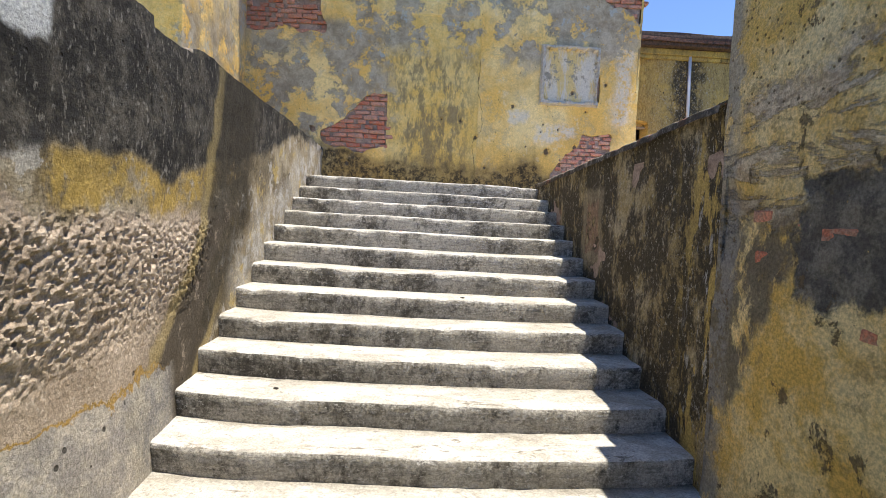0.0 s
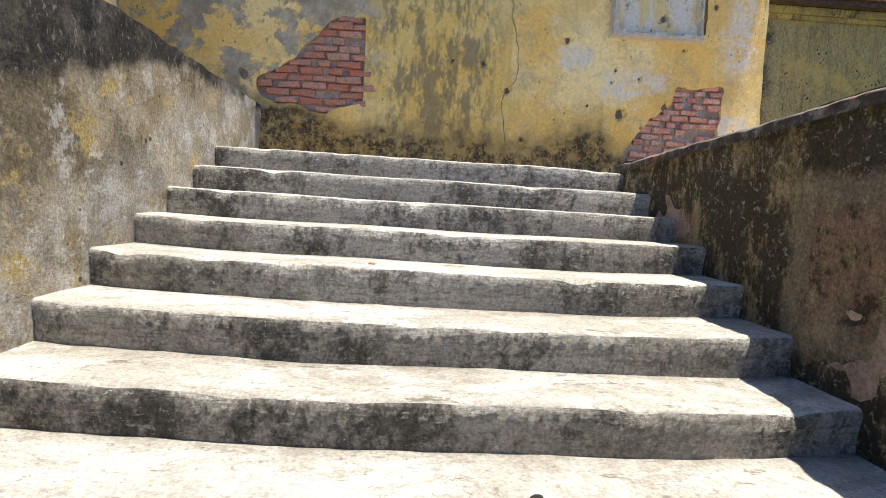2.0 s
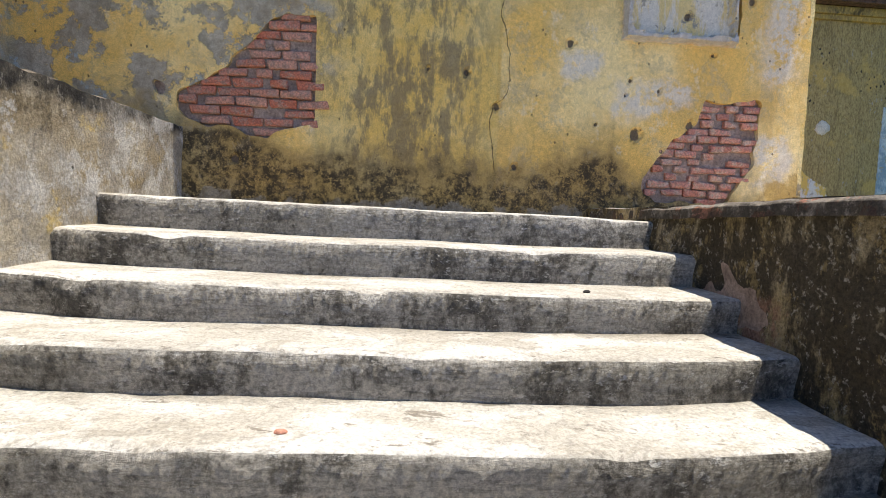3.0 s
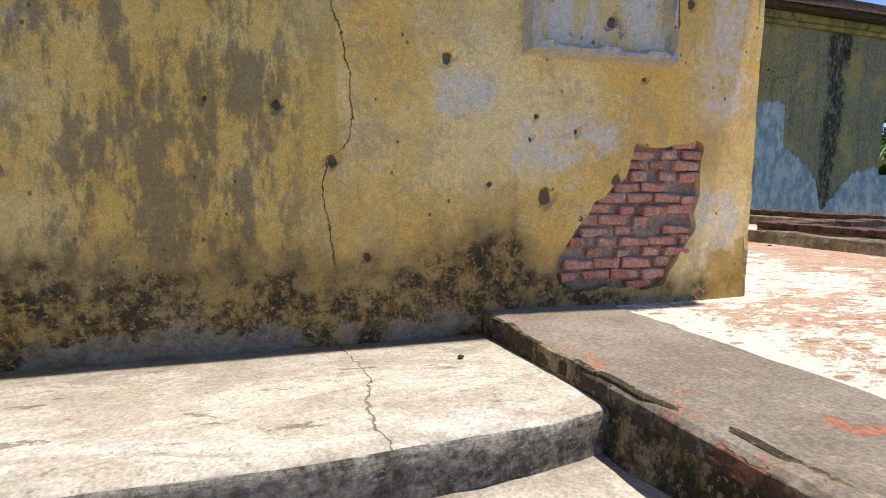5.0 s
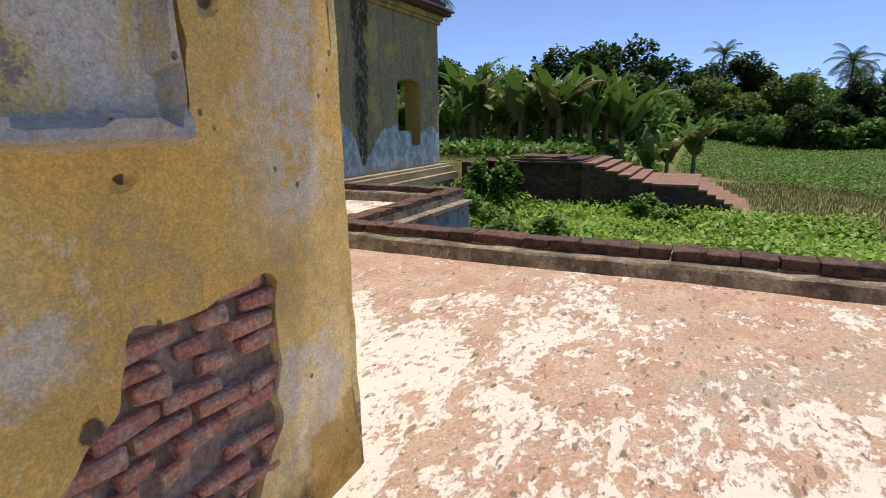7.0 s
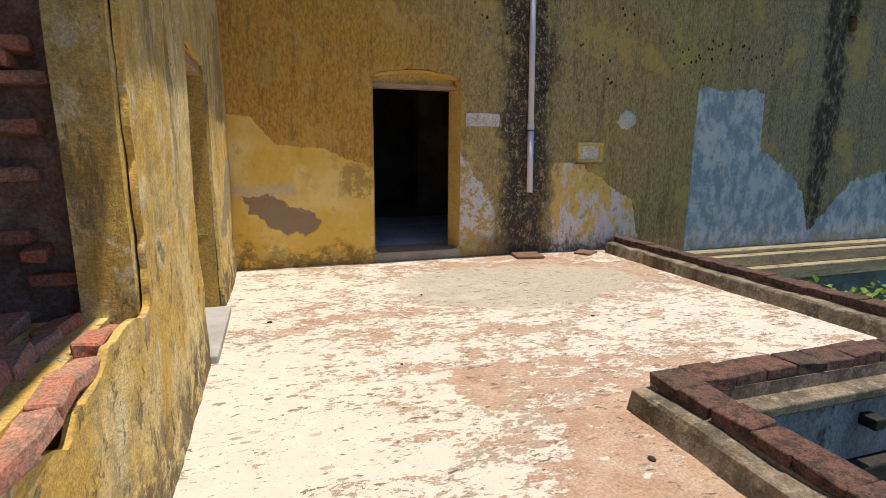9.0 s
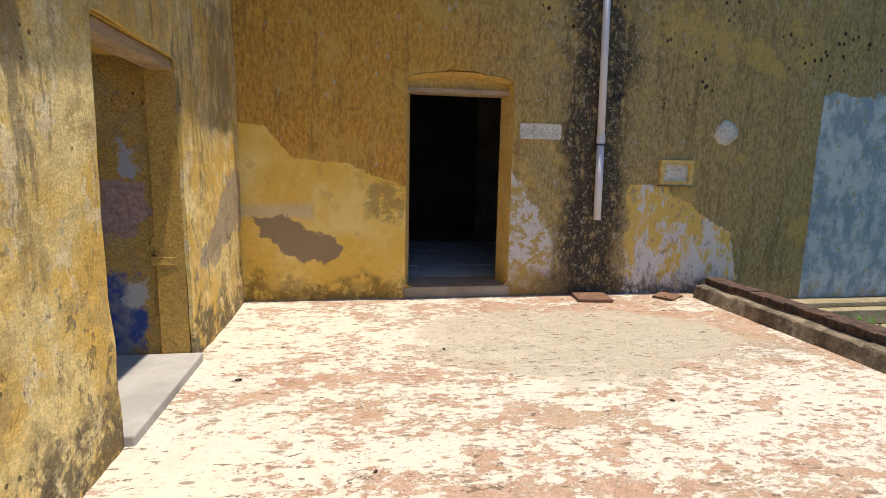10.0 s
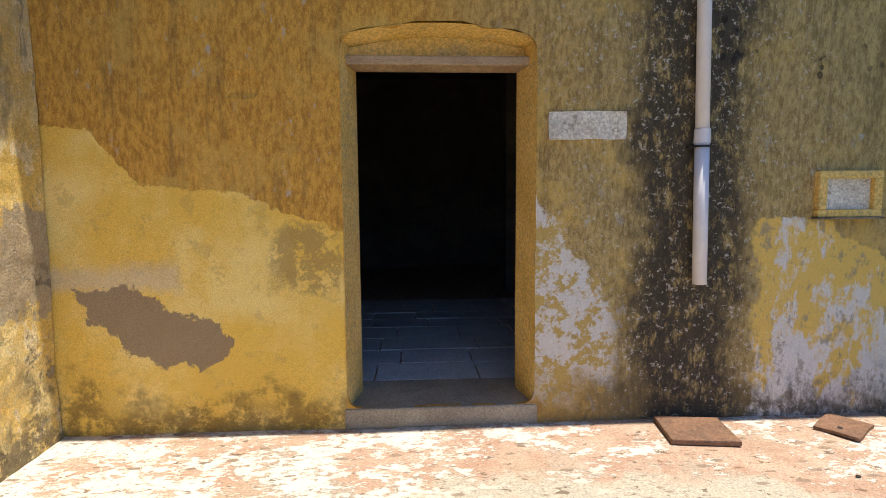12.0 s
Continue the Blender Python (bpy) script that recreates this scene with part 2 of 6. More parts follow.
def left_wall_material():
    m = Mat("soot-stained lime plaster, rough below", 0.92)
    s = m.axes()
    mott = m.noise(3.0, 10, 0.76)
    # brownish chalky plaster towards the head of the stair
    col = m.mix(m.step(m.noise(2.0, 8, 0.7), 0.40, 0.62), (0.32, 0.25, 0.145), (0.47, 0.40, 0.28))
    col = m.mix(m.mul(m.step(mott, 0.47, 0.56), 0.8), col, m.grit((0.14, 0.105, 0.055), 0.5, 40))
    col = m.mix(m.mul(m.step(m.noise(2.4, 9, 0.72), 0.56, 0.60), 0.8), col, (0.50, 0.36, 0.12))
    col = m.mix(m.mul(m.step(m.noise(5.5, 9, 0.75), 0.56, 0.60), 0.7), col, (0.58, 0.54, 0.46))
    # bare sandy render below
    sand = m.mul(m.step(m.add(s[2], m.wander(2.2, 0.10, 6)), -0.40, -0.48), m.step(m.add(m.add(s[1], m.mul(s[2], -0.62)), m.wander(2.2, 0.16, 6)), 3.92, 3.80))
    bare = m.mix(m.step(m.noise(2.5, 8, 0.7), 0.38, 0.62), (0.50, 0.395, 0.285), (0.36, 0.275, 0.19))
    bare = m.mix(m.mul(m.step(m.noise(40, 6, 0.7), 0.55, 0.62), 0.5), bare, (0.66, 0.56, 0.42))
    col = m.mix(sand, col, bare)
    # rising black soot, with a wandering lower edge
    low = m.polyline(s[1], ((1.6, -0.34), (1.9, -0.24), (2.35, -0.20), (2.8, -0.28), (3.1, -0.20), (3.4, -0.12), (3.9, -0.06), (4.6, 0.12), (5.6, 0.40)))
    over = m.add(m.math("SUBTRACT", s[2], low), m.wander(3.0, 0.05, 7))
    soot = m.step(over, -0.02, 0.05)
    blk = m.mix(m.step(m.noise(7, 10, 0.8), 0.44, 0.62), (0.016, 0.015, 0.014), (0.105, 0.092, 0.07))
    blk = m.mix(m.mul(m.step(m.noise(38, 8, 0.75, m.scaled(1, 1, 0.5)), 0.56, 0.62), 0.75), blk, (0.27, 0.245, 0.20))
    col = m.mix(m.mul(soot, 0.95), col, blk)
    och = m.mul(m.step(over, 0.03, -0.02), m.step(m.add(over, m.wander(4, 0.12, 6)), -0.24, -0.12))
    och = m.mul(och, m.mul(m.step(s[1], 1.78, 1.9), m.step(s[1], 3.5, 3.3)))
    col = m.mix(m.mul(och, m.step(m.noise(7, 8, 0.72), 0.36, 0.50)), col, m.mix(m.noise(9, 6), (0.56, 0.37, 0.075), (0.36, 0.25, 0.09)))
    # the damp diagonal, running down to the steps
    line = m.math("ABSOLUTE", m.add(m.math("SUBTRACT", s[1], m.polyline(s[2], ((-1.35, 2.75), (-1.0, 3.15), (-0.5, 3.55), (0.1, 3.75), (0.4, 3.8)))), m.wander(2.0, 0.07, 6)))
    damp = m.mul(m.step(line, 0.58, 0.24), m.step(m.noise(8, 10, 0.8), 0.30, 0.46))
    col = m.mix(m.mul(damp, 0.88), col, (0.045, 0.036, 0.022))
    halo = m.mul(m.step(m.math("ABSOLUTE", m.add(line, -0.36)), 0.09, 0.03), m.step(s[1], 3.6, 3.3))
    col = m.mix(m.mul(halo, 0.6), col, (0.40, 0.30, 0.12))
    # lime splashed along the treads
    run = m.add(m.add(s[2], m.mul(s[1], -0.444)), 2.66)
    near = m.mul(m.step(m.add(run, m.wander(2.2, 0.16, 6)), 0.48, 0.22), m.step(s[1], 3.5, 4.0))
    chalk = m.mix(m.step(m.noise(5, 9, 0.76), 0.42, 0.58), (0.62, 0.59, 0.52), (0.34, 0.30, 0.235))
    col = m.mix(m.mul(near, m.mul(m.step(m.noise(6, 9, 0.76), 0.42, 0.54), 0.75)), col, chalk)
    wp = m.region(1, 1.2, 0.10, 1.86, 0.7, 0.02, 0.08, 5)
    col = m.mix(wp, col, (0.56, 0.55, 0.50))
    seam = m.step(m.math("ABSOLUTE", m.add(m.add(s[2], 1.205), m.wander(3.0, 0.10, 6))), 0.014, 0.004)
    col = m.mix(m.mul(seam, m.step(s[1], 2.8, 2.5)), col, (0.40, 0.25, 0.07))
    below = m.mul(m.step(m.add(m.add(s[2], 1.205), m.wander(3.0, 0.10, 6)), -0.005, -0.02), m.step(s[1], 2.85, 2.7))
    col = m.mix(m.mul(below, 0.75), col, m.mix(m.step(m.noise(9, 8, 0.75), 0.42, 0.58), (0.33, 0.31, 0.28), (0.52, 0.47, 0.38)))
    # The shade in these pits is put in as colour.
    pits = m.mul(m.step(m.cells(9.0), 0.115, 0.08), m.step(m.noise(2.2, 3), 0.50, 0.54))
    col = m.mix(m.mul(pits, 0.8), col, PIT_SHADE)
    col = m.grit(col, 0.30, 70)
    m.height(0.8, m.math("SUBTRACT", m.add(m.mul(m.noise(55, 7, 0.72), 0.6), mott), pits), 0.025)
    return m.done(col)


def right_wall_material():
    m = Mat("black mould over ochre plaster", 0.95)
    s = m.axes()
    col = m.mix(m.step(m.noise(2.2, 8, 0.7), 0.40, 0.62), (0.36, 0.27, 0.125), (0.46, 0.38, 0.24))
    n = m.noise(2.6, 11, 0.76, m.scaled(1, 1.2, 0.75))
    col = m.mix(m.mul(m.step(n, 0.385, 0.50), 0.93), col, m.mix(m.noise(16, 7, 0.75), (0.016, 0.014, 0.011), (0.075, 0.06, 0.038)))
    col = m.mix(m.mul(m.step(m.noise(9, 10, 0.78, m.scaled(1, 1, 0.6)), 0.545, 0.585), 0.75), col, (0.30, 0.225, 0.10))
    col = m.mix(m.mul(m.step(m.noise(34, 8, 0.74), 0.57, 0.615), 0.8), col, (0.42, 0.38, 0.30))
    yellow = m.mul(m.region(1, 2.2, -1.9, 2.75, 0.1, 0.12, 0.35, 2), m.step(m.noise(4.5, 8, 0.72, m.scaled(1, 2, 0.45)), 0.50, 0.55))
    col = m.mix(m.mul(yellow, 0.9), col, (0.54, 0.385, 0.12))
    pale = m.mul(m.region(1, 2.1, -1.6, 2.7, 0.1, 0.1, 0.3, 3), m.step(m.noise(6, 8, 0.72, m.scaled(1, 2, 0.5)), 0.57, 0.61))
    col = m.mix(m.mul(pale, 0.8), col, (0.48, 0.47, 0.43))
    brick = m.region(1, 4.12, -0.62, 4.42, -0.22, 0.02, 0.10, 5)
    col = m.mix(m.mul(brick, m.mul(m.step(m.noise(9, 8, 0.72), 0.42, 0.50), 0.7)), col, m.mix(m.noise(20, 6), (0.34, 0.18, 0.115), (0.28, 0.21, 0.15)))
    rim = m.mul(m.region(1, 4.02, -0.72, 4.52, -0.12, 0.03, 0.10, 5), m.math("SUBTRACT", 1.0, brick))
    col = m.mix(m.mul(rim, 0.55), col, (0.34, 0.28, 0.18))
    shade = m.mul(m.region(1, 5.2, -0.6, 5.5, -0.25, 0.03, 0.12, 5), m.step(m.noise(9, 8, 0.72), 0.42, 0.5))
    col = m.mix(m.mul(shade, 0.8), col, (0.36, 0.20, 0.13))
    col = m.grit(col, 0.35, 75)
    m.height(0.9, m.add(m.mul(m.noise(50, 8, 0.74), 0.7), m.mul(n, 1.3)), 0.03)
    return m.done(col)


def pier_material():
    m = Mat("peeling ochre plaster over brick and cement", 0.92)
    s = m.axes()
    col = m.mix(m.step(m.noise(2.6, 8, 0.7), 0.42, 0.60), (0.70, 0.47, 0.13), (0.82, 0.66, 0.34))
    col = m.mix(m.mul(m.step(m.noise(8, 9, 0.75), 0.55, 0.60), 0.6), col, (0.42, 0.30, 0.13))
    slant = m.add(s[2], m.mul(s[1], 0.30))
    layer = m.mul(m.step(m.noise(1.7, 9, 0.72, m.scaled(1, 1, 3.4), 0.4), 0.48, 0.53), m.step(m.math("ABSOLUTE", m.add(m.add(slant, -0.52), m.wander(3, 0.12))), 0.30, 0.22))
    col = m.mix(m.mul(layer, 0.85), col, m.mix(m.step(m.noise(12, 8, 0.72, m.scaled(1, 1, 2)), 0.40, 0.60), (0.66, 0.57, 0.42), (0.36, 0.28, 0.20)))
    grey = m.mul(m.region(1, 1.2, -0.66, 1.90, -0.20, 0.02, 0.16, 4.5), m.step(m.noise(6, 10, 0.74), 0.33, 0.39))
    col = m.mix(grey, col, m.mix(m.step(m.noise(9, 8, 0.74), 0.42, 0.60), (0.115, 0.105, 0.09), (0.235, 0.215, 0.175)))
    low = m.mul(m.step(m.add(m.add(s[1], m.mul(s[2], 0.55)), m.wander(2.6, 0.18, 7)), 1.52, 1.66), m.step(s[2], -0.15, -0.5))
    low = m.mul(low, m.step(m.noise(5.5, 10, 0.75, m.scaled(1, 1.2, 0.8)), 0.40, 0.50))
    col = m.mix(m.mul(low, 0.9), col, m.mix(m.noise(14, 8, 0.75), (0.035, 0.031, 0.025), (0.24, 0.215, 0.17)))
    edge = m.mul(m.step(m.add(s[1], m.wander(5, 0.06)), 2.26, 2.34), m.step(m.noise(6, 8, 0.74), 0.40, 0.48))
    col = m.mix(m.mul(edge, 0.7), col, (0.30, 0.29, 0.27))
    chips = m.step(m.noise(5.0, 10, 0.74, m.scaled(1, 1, 0.8), 0.3), 0.60, 0.615)
    col = m.mix(m.mul(chips, 0.85), col, (0.16, 0.115, 0.065))
    pits = m.mul(m.step(m.cells(24.0), 0.20, 0.12), m.step(s[2], -0.05, 0.12))
    col = m.mix(m.mul(pits, 0.8), col, (0.17, 0.115, 0.05))
    col = m.grit(col, 0.28, 70)
    h = m.add(m.mul(m.noise(45, 8, 0.74), 0.6), m.add(m.mul(m.noise(3.5, 7, 0.7), 1.4), m.mul(layer, 0.6)))
    m.height(1.0, m.math("SUBTRACT", h, m.add(m.add(chips, m.mul(pits, 0.8)), m.mul(grey, 0.9))), 0.03)
    return m.done(col)


def wall_w_material():
    m = Mat("sunlit ochre limewash with dark streaks", 0.88)
    s = m.axes()
    col = m.mix(m.step(m.noise(1.5, 8, 0.68), 0.42, 0.60), (0.72, 0.47, 0.115), (0.82, 0.64, 0.28))
    col = m.mix(m.mul(m.step(m.noise(4.5, 9, 0.74, m.scaled(1, 1, 0.7)), 0.55, 0.585), 0.65), col, (0.84, 0.73, 0.47))
    col = m.mix(m.mul(m.step(m.noise(6.5, 10, 0.75, m.scaled(1, 1, 0.55)), 0.545, 0.575), 0.6), col, (0.47, 0.345, 0.15))
    # brown weathering plus painted cornice shade from the top, over a clean lower field
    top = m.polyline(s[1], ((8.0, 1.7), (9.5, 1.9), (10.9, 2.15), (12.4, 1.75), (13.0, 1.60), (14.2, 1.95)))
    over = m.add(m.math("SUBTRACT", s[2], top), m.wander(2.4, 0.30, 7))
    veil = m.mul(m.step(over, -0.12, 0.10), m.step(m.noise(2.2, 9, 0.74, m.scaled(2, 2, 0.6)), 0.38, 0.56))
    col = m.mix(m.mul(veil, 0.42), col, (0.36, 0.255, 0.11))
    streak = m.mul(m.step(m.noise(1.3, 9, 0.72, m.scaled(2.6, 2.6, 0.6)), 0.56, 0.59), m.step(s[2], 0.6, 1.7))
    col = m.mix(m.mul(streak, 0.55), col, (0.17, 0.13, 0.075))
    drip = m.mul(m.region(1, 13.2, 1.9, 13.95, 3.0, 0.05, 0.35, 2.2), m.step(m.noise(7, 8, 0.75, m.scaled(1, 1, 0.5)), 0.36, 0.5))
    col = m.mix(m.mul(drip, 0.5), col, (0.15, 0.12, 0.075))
    # a bare cement patch that rises towards the corner
    line = m.polyline(s[1], ((12.55, 0.72), (13.1, 0.86), (13.6, 1.12), (14.1, 1.18)))
    half = m.polyline(s[1], ((12.4, -0.3), (12.6, 0.0), (12.8, 0.12), (13.7, 0.30), (14.1, 0.33)))
    patch = m.math("SUBTRACT", m.math("ABSOLUTE", m.math("SUBTRACT", s[2], line)), half)
    patch = m.mul(m.step(m.add(patch, m.wander(4, 0.14, 7)), 0.02, -0.02), m.step(s[1], 12.5, 12.6))
    col = m.mix(m.mul(patch, 0.8), col, m.mix(m.noise(7, 7, 0.7), (0.44, 0.35, 0.24), (0.33, 0.27, 0.19)))
    flake = m.mul(m.step(m.noise(9.0, 10, 0.75, m.scaled(1, 1, 0.7)), 0.575, 0.60), m.step(m.add(s[2], m.wander(2.5, 0.4)), 1.35, 0.9))
    col = m.mix(m.mul(flake, 0.75), col, (0.26, 0.195, 0.105))
    foot = m.mul(m.step(m.add(s[2], m.wander(2.2, 0.40, 7)), 0.50, 0.12), m.step(m.noise(8, 10, 0.76), 0.40, 0.52))
    col = m.mix(m.mul(foot, 0.85), col, m.mix(m.noise(20, 6), (0.06, 0.048, 0.03), (0.17, 0.135, 0.085)))
    # Pits lowered in the bump, their inner shade added as dark brown.
    pits = m.mul(m.step(m.cells(8.0, m.scaled(1, 1, 0.8)), 0.085, 0.06), m.step(m.noise(2.0, 3), 0.50, 0.54))
    col = m.mix(m.mul(pits, 0.85), col, (0.10, 0.07, 0.035))
    col = m.grit(m.grit(col, 0.20, 75), 0.10, 18)
    h = m.add(m.mul(m.noise(45, 8, 0.73), 0.5), m.mul(m.noise(4, 8, 0.7), 1.2))
    m.height(0.8, m.math("SUBTRACT", h, m.add(m.mul(flake, 0.7), pits)), 0.03)
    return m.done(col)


def wall_b_material():
    m = Mat("mossy brown wall with ochre and blue remains", 0.9)
    s = m.axes()
    grain = m.noise(34, 10, 0.78, m.scaled(1, 1, 0.42))
    drip = m.noise(1.6, 9, 0.73, m.scaled(4, 4, 0.35))
    # rusty brown west of the door, olive grey further east
    west = m.mix(m.step(grain, 0.38, 0.60), (0.40, 0.195, 0.034), (0.66, 0.365, 0.070))
    olive = m.mix(m.step(grain, 0.38, 0.62), (0.26, 0.18, 0.066), (0.50, 0.36, 0.145))
    ash = m.mix(m.step(grain, 0.38, 0.62), (0.20, 0.16, 0.10), (0.42, 0.34, 0.20))
    col = m.mix(m.step(m.add(s[0], m.wander(0.8, 0.5)), 5.2, 7.0), west, olive)
    col = m.mix(m.mul(m.step(m.add(s[0], m.wander(0.7, 0.7)), 10.2, 13.0), 0.8), col, ash)
    col = m.mix(m.mul(m.step(drip, 0.51, 0.62), 0.45), col, (0.13, 0.09, 0.04))
    col = m.mix(m.mul(m.step(m.noise(1.3, 8, 0.7), 0.52, 0.62), 0.55), col, (0.62, 0.40, 0.10))
    pale = m.mul(m.step(m.noise(11, 10, 0.77, m.scaled(1, 1, 0.5)), 0.60, 0.625), m.step(m.noise(1.4, 4), 0.42, 0.56))
    col = m.mix(m.mul(pale, 0.75), col, m.mix(m.noise(5, 3), (0.36, 0.36, 0.37), (0.50, 0.44, 0.33)))
    # clean ochre dado west of the door
    line = m.polyline(s[0], ((3.0, 2.03), (3.44, 2.00), (3.63, 1.78), (3.78, 1.63), (4.36, 1.60), (4.53, 1.51), (4.85, 1.40), (5.02, 1.33)))
    dado = m.mul(m.step(m.add(m.math("SUBTRACT", s[2], line), m.wander(9, 0.035, 6)), 0.006, -0.006), m.step(s[0], 5.04, 5.0))
    och = m.mix(m.step(m.noise(1.6, 7, 0.62), 0.42, 0.62), (0.78, 0.50, 0.095), (0.86, 0.64, 0.22))
    och = m.mix(m.mul(m.step(m.noise(5.0, 9, 0.74), 0.56, 0.60), 0.4), och, (0.52, 0.34, 0.10))
    mid = m.polyline(s[0], ((3.2, 1.05), (3.5, 0.86), (3.9, 0.68), (4.32, 0.60)))
    half = m.polyline(s[0], ((3.15, -0.15), (3.3, 0.04), (3.5, 0.15), (3.8, 0.22), (4.15, 0.14), (4.32, 0.0), (4.45, -0.35)))
    worn = m.math("SUBTRACT", m.math("ABSOLUTE", m.math("SUBTRACT", s[2], mid)), half)
    worn = m.step(m.add(worn, m.wander(4.5, 0.13, 8)), 0.012, -0.012)
    och = m.mix(m.mul(m.region(0, 3.15, 0.98, 3.95, 1.12, 0.06, 0.12, 4), 0.55), och, (0.58, 0.50, 0.38))
    och = m.mix(m.mul(worn, 0.92), och, m.mix(m.noise(6, 7), (0.33, 0.235, 0.145), (0.25, 0.18, 0.115)))
    bare2 = m.mul(m.region(0, 4.55, 0.95, 4.98, 1.38, 0.03, 0.22, 4), m.step(m.noise(8, 9, 0.75), 0.42, 0.50))
    och = m.mix(m.mul(bare2, 0.7), och, (0.34, 0.225, 0.08))
    lowd = m.mul(m.step(m.add(s[2], m.wander(2.5, 0.30, 7)), 0.42, 0.16), m.step(m.noise(7, 10, 0.76), 0.40, 0.54))
    och = m.mix(m.mul(lowd, 0.75), och, (0.17, 0.105, 0.035))
    col = m.mix(dado, col, och)
    # the black run behind the pipe
    across = m.math("ABSOLUTE", m.add(m.add(s[0], -7.33), m.wander(2.2, 0.22, 6)))
    blk = m.mul(m.step(across, 0.56, 0.22), m.step(m.noise(15, 10, 0.77, m.scaled(1, 1, 0.5)), 0.36, 0.50))
    col = m.mix(m.mul(blk, 0.9), col, (0.030, 0.027, 0.024))
    flecks = m.mul(m.step(m.noise(30, 8, 0.74), 0.575, 0.61), m.step(across, 1.3, 0.5))
    col = m.mix(m.mul(flecks, 0.75), col, (0.55, 0.49, 0.40))
    across2 = m.math("ABSOLUTE", m.add(m.add(s[0], -13.4), m.wander(1.8, 0.25, 6)))
    blk2 = m.mul(m.step(across2, 0.42, 0.14), m.step(m.noise(9, 8, 0.75, m.scaled(1, 1, 0.5)), 0.36, 0.54))
    col = m.mix(m.mul(blk2, 0.88), col, (0.028, 0.026, 0.023))
    # Pecked holes, with their dark insides painted in.
    peck = m.mul(m.step(m.cells(11.0, m.scaled(1, 1, 0.85)), 0.27, 0.21), m.step(m.noise(1.7, 4, 0.6), 0.53, 0.60))
    peck = m.mul(peck, m.region(0, 6.3, 2.35, 12.6, 4.2, 0.3, 0.5, 1.2))
    col = m.mix(m.mul(peck, 0.92), col, (0.020, 0.018, 0.015))
    # pale and ochre remains east of the pipe
    lowtop = m.polyline(s[0], ((7.74, 1.42), (8.30, 1.38), (8.62, 1.18), (8.90, 1.00), (9.28, 0.76), (9.42, 0.25)))
    low = m.mul(m.step(m.add(m.math("SUBTRACT", s[2], lowtop), m.wander(6, 0.07, 7)), 0.012, -0.012), m.mul(m.step(m.add(s[0], m.wander(4, 0.08)), 7.78, 7.84), m.step(s[0], 9.46, 9.42)))
    lowc = m.mix(m.step(m.add(m.noise(3.2, 10, 0.73, m.scaled(1.4, 1, 0.8)), m.mul(s[2], -0.14)), 0.36, 0.44), (0.74, 0.49, 0.12), (0.70, 0.65, 0.58))
    lowc = m.mix(m.mul(m.step(m.noise(12, 9, 0.75, m.scaled(1, 1, 0.6)), 0.55, 0.60), 0.7), lowc, (0.30, 0.25, 0.18))
    lowf = m.mul(m.step(m.add(s[2], m.wander(3, 0.3, 7)), 0.30, 0.05), m.step(m.noise(10, 9, 0.76), 0.42, 0.52))
    lowc = m.mix(m.mul(lowf, 0.8), lowc, (0.12, 0.095, 0.06))
    col = m.mix(m.mul(low, 0.95), col, lowc)
    jtop = m.polyline(s[0], ((6.25, 1.65), (6.36, 1.50), (6.52, 1.15), (6.80, 0.85), (6.95, 0.3)))
    jamb = m.mul(m.step(m.add(m.math("SUBTRACT", s[2], jtop), m.wander(5, 0.16, 7)), 0.03, -0.03), m.step(s[0], 6.9, 6.75))
    jamb = m.mul(jamb, m.mul(m.step(s[0], 6.2, 6.26), m.step(m.add(s[2], m.wander(4, 0.25, 6)), 0.15, 0.40)))
    jc = m.mix(m.step(m.noise(8, 9, 0.75), 0.48, 0.55), (0.66, 0.63, 0.58), (0.50, 0.34, 0.10))
    col = m.mix(m.mul(jamb, m.mul(m.step(m.noise(10, 9, 0.76), 0.34, 0.44), 0.9)), col, jc)
    foot = m.mul(m.step(m.add(s[2], m.wander(2.4, 0.34, 7)), 0.40, 0.10), m.mul(m.step(s[0], 6.2, 6.5), m.step(s[0], 9.6, 9.0)))
    col = m.mix(m.mul(m.mul(foot, m.step(grain, 0.42, 0.54)), 0.55), col, (0.05, 0.042, 0.03))
    # blue-white limewash remains
    btop = m.polyline(s[0], ((10.40, 2.56), (11.84, 2.62), (11.88, 1.62), (12.15, 1.50), (12.62, 1.20), (12.98, 0.90), (13.28, 0.10), (13.45, 0.30), (14.2, 1.00), (15.2, 1.25), (15.9, 0.85), (16.6, 0.95), (17.3, 1.15), (17.8, 0.85)))
    blue = m.mul(m.step(m.add(m.math("SUBTRACT", s[2], btop), m.wander(4, 0.10, 7)), 0.015, -0.015), m.step(m.add(s[0], m.wander(5, 0.015)), 10.41, 10.44))
    blu = m.mix(m.step(m.noise(4, 9, 0.74, m.scaled(1, 1, 0.6)), 0.42, 0.58), (0.58, 0.61, 0.57), (0.28, 0.35, 0.38))
    blu = m.mix(m.mul(m.step(m.noise(9, 9, 0.75), 0.57, 0.60), 0.8), blu, (0.44, 0.36, 0.16))
    blu = m.mix(m.mul(m.step(m.add(s[2], m.wander(3, 0.40)), 0.12, -0.15), 0.6), blu, (0.42, 0.33, 0.10))
    col = m.mix(blue, col, blu)
    col = m.mix(m.step(s[2], 4.28, 4.32), col, m.mix(m.step(m.noise(5, 8, 0.7), 0.4, 0.6), (0.44, 0.30, 0.08), (0.12, 0.10, 0.07)))
    col = m.grit(col, 0.18, 130)
    m.height(0.5, m.math("SUBTRACT", m.add(m.add(m.mul(m.noise(40, 8, 0.73), 0.5), m.mul(grain, 0.8)), m.mul(dado, -0.3)), peck), 0.02)
    return m.done(col)


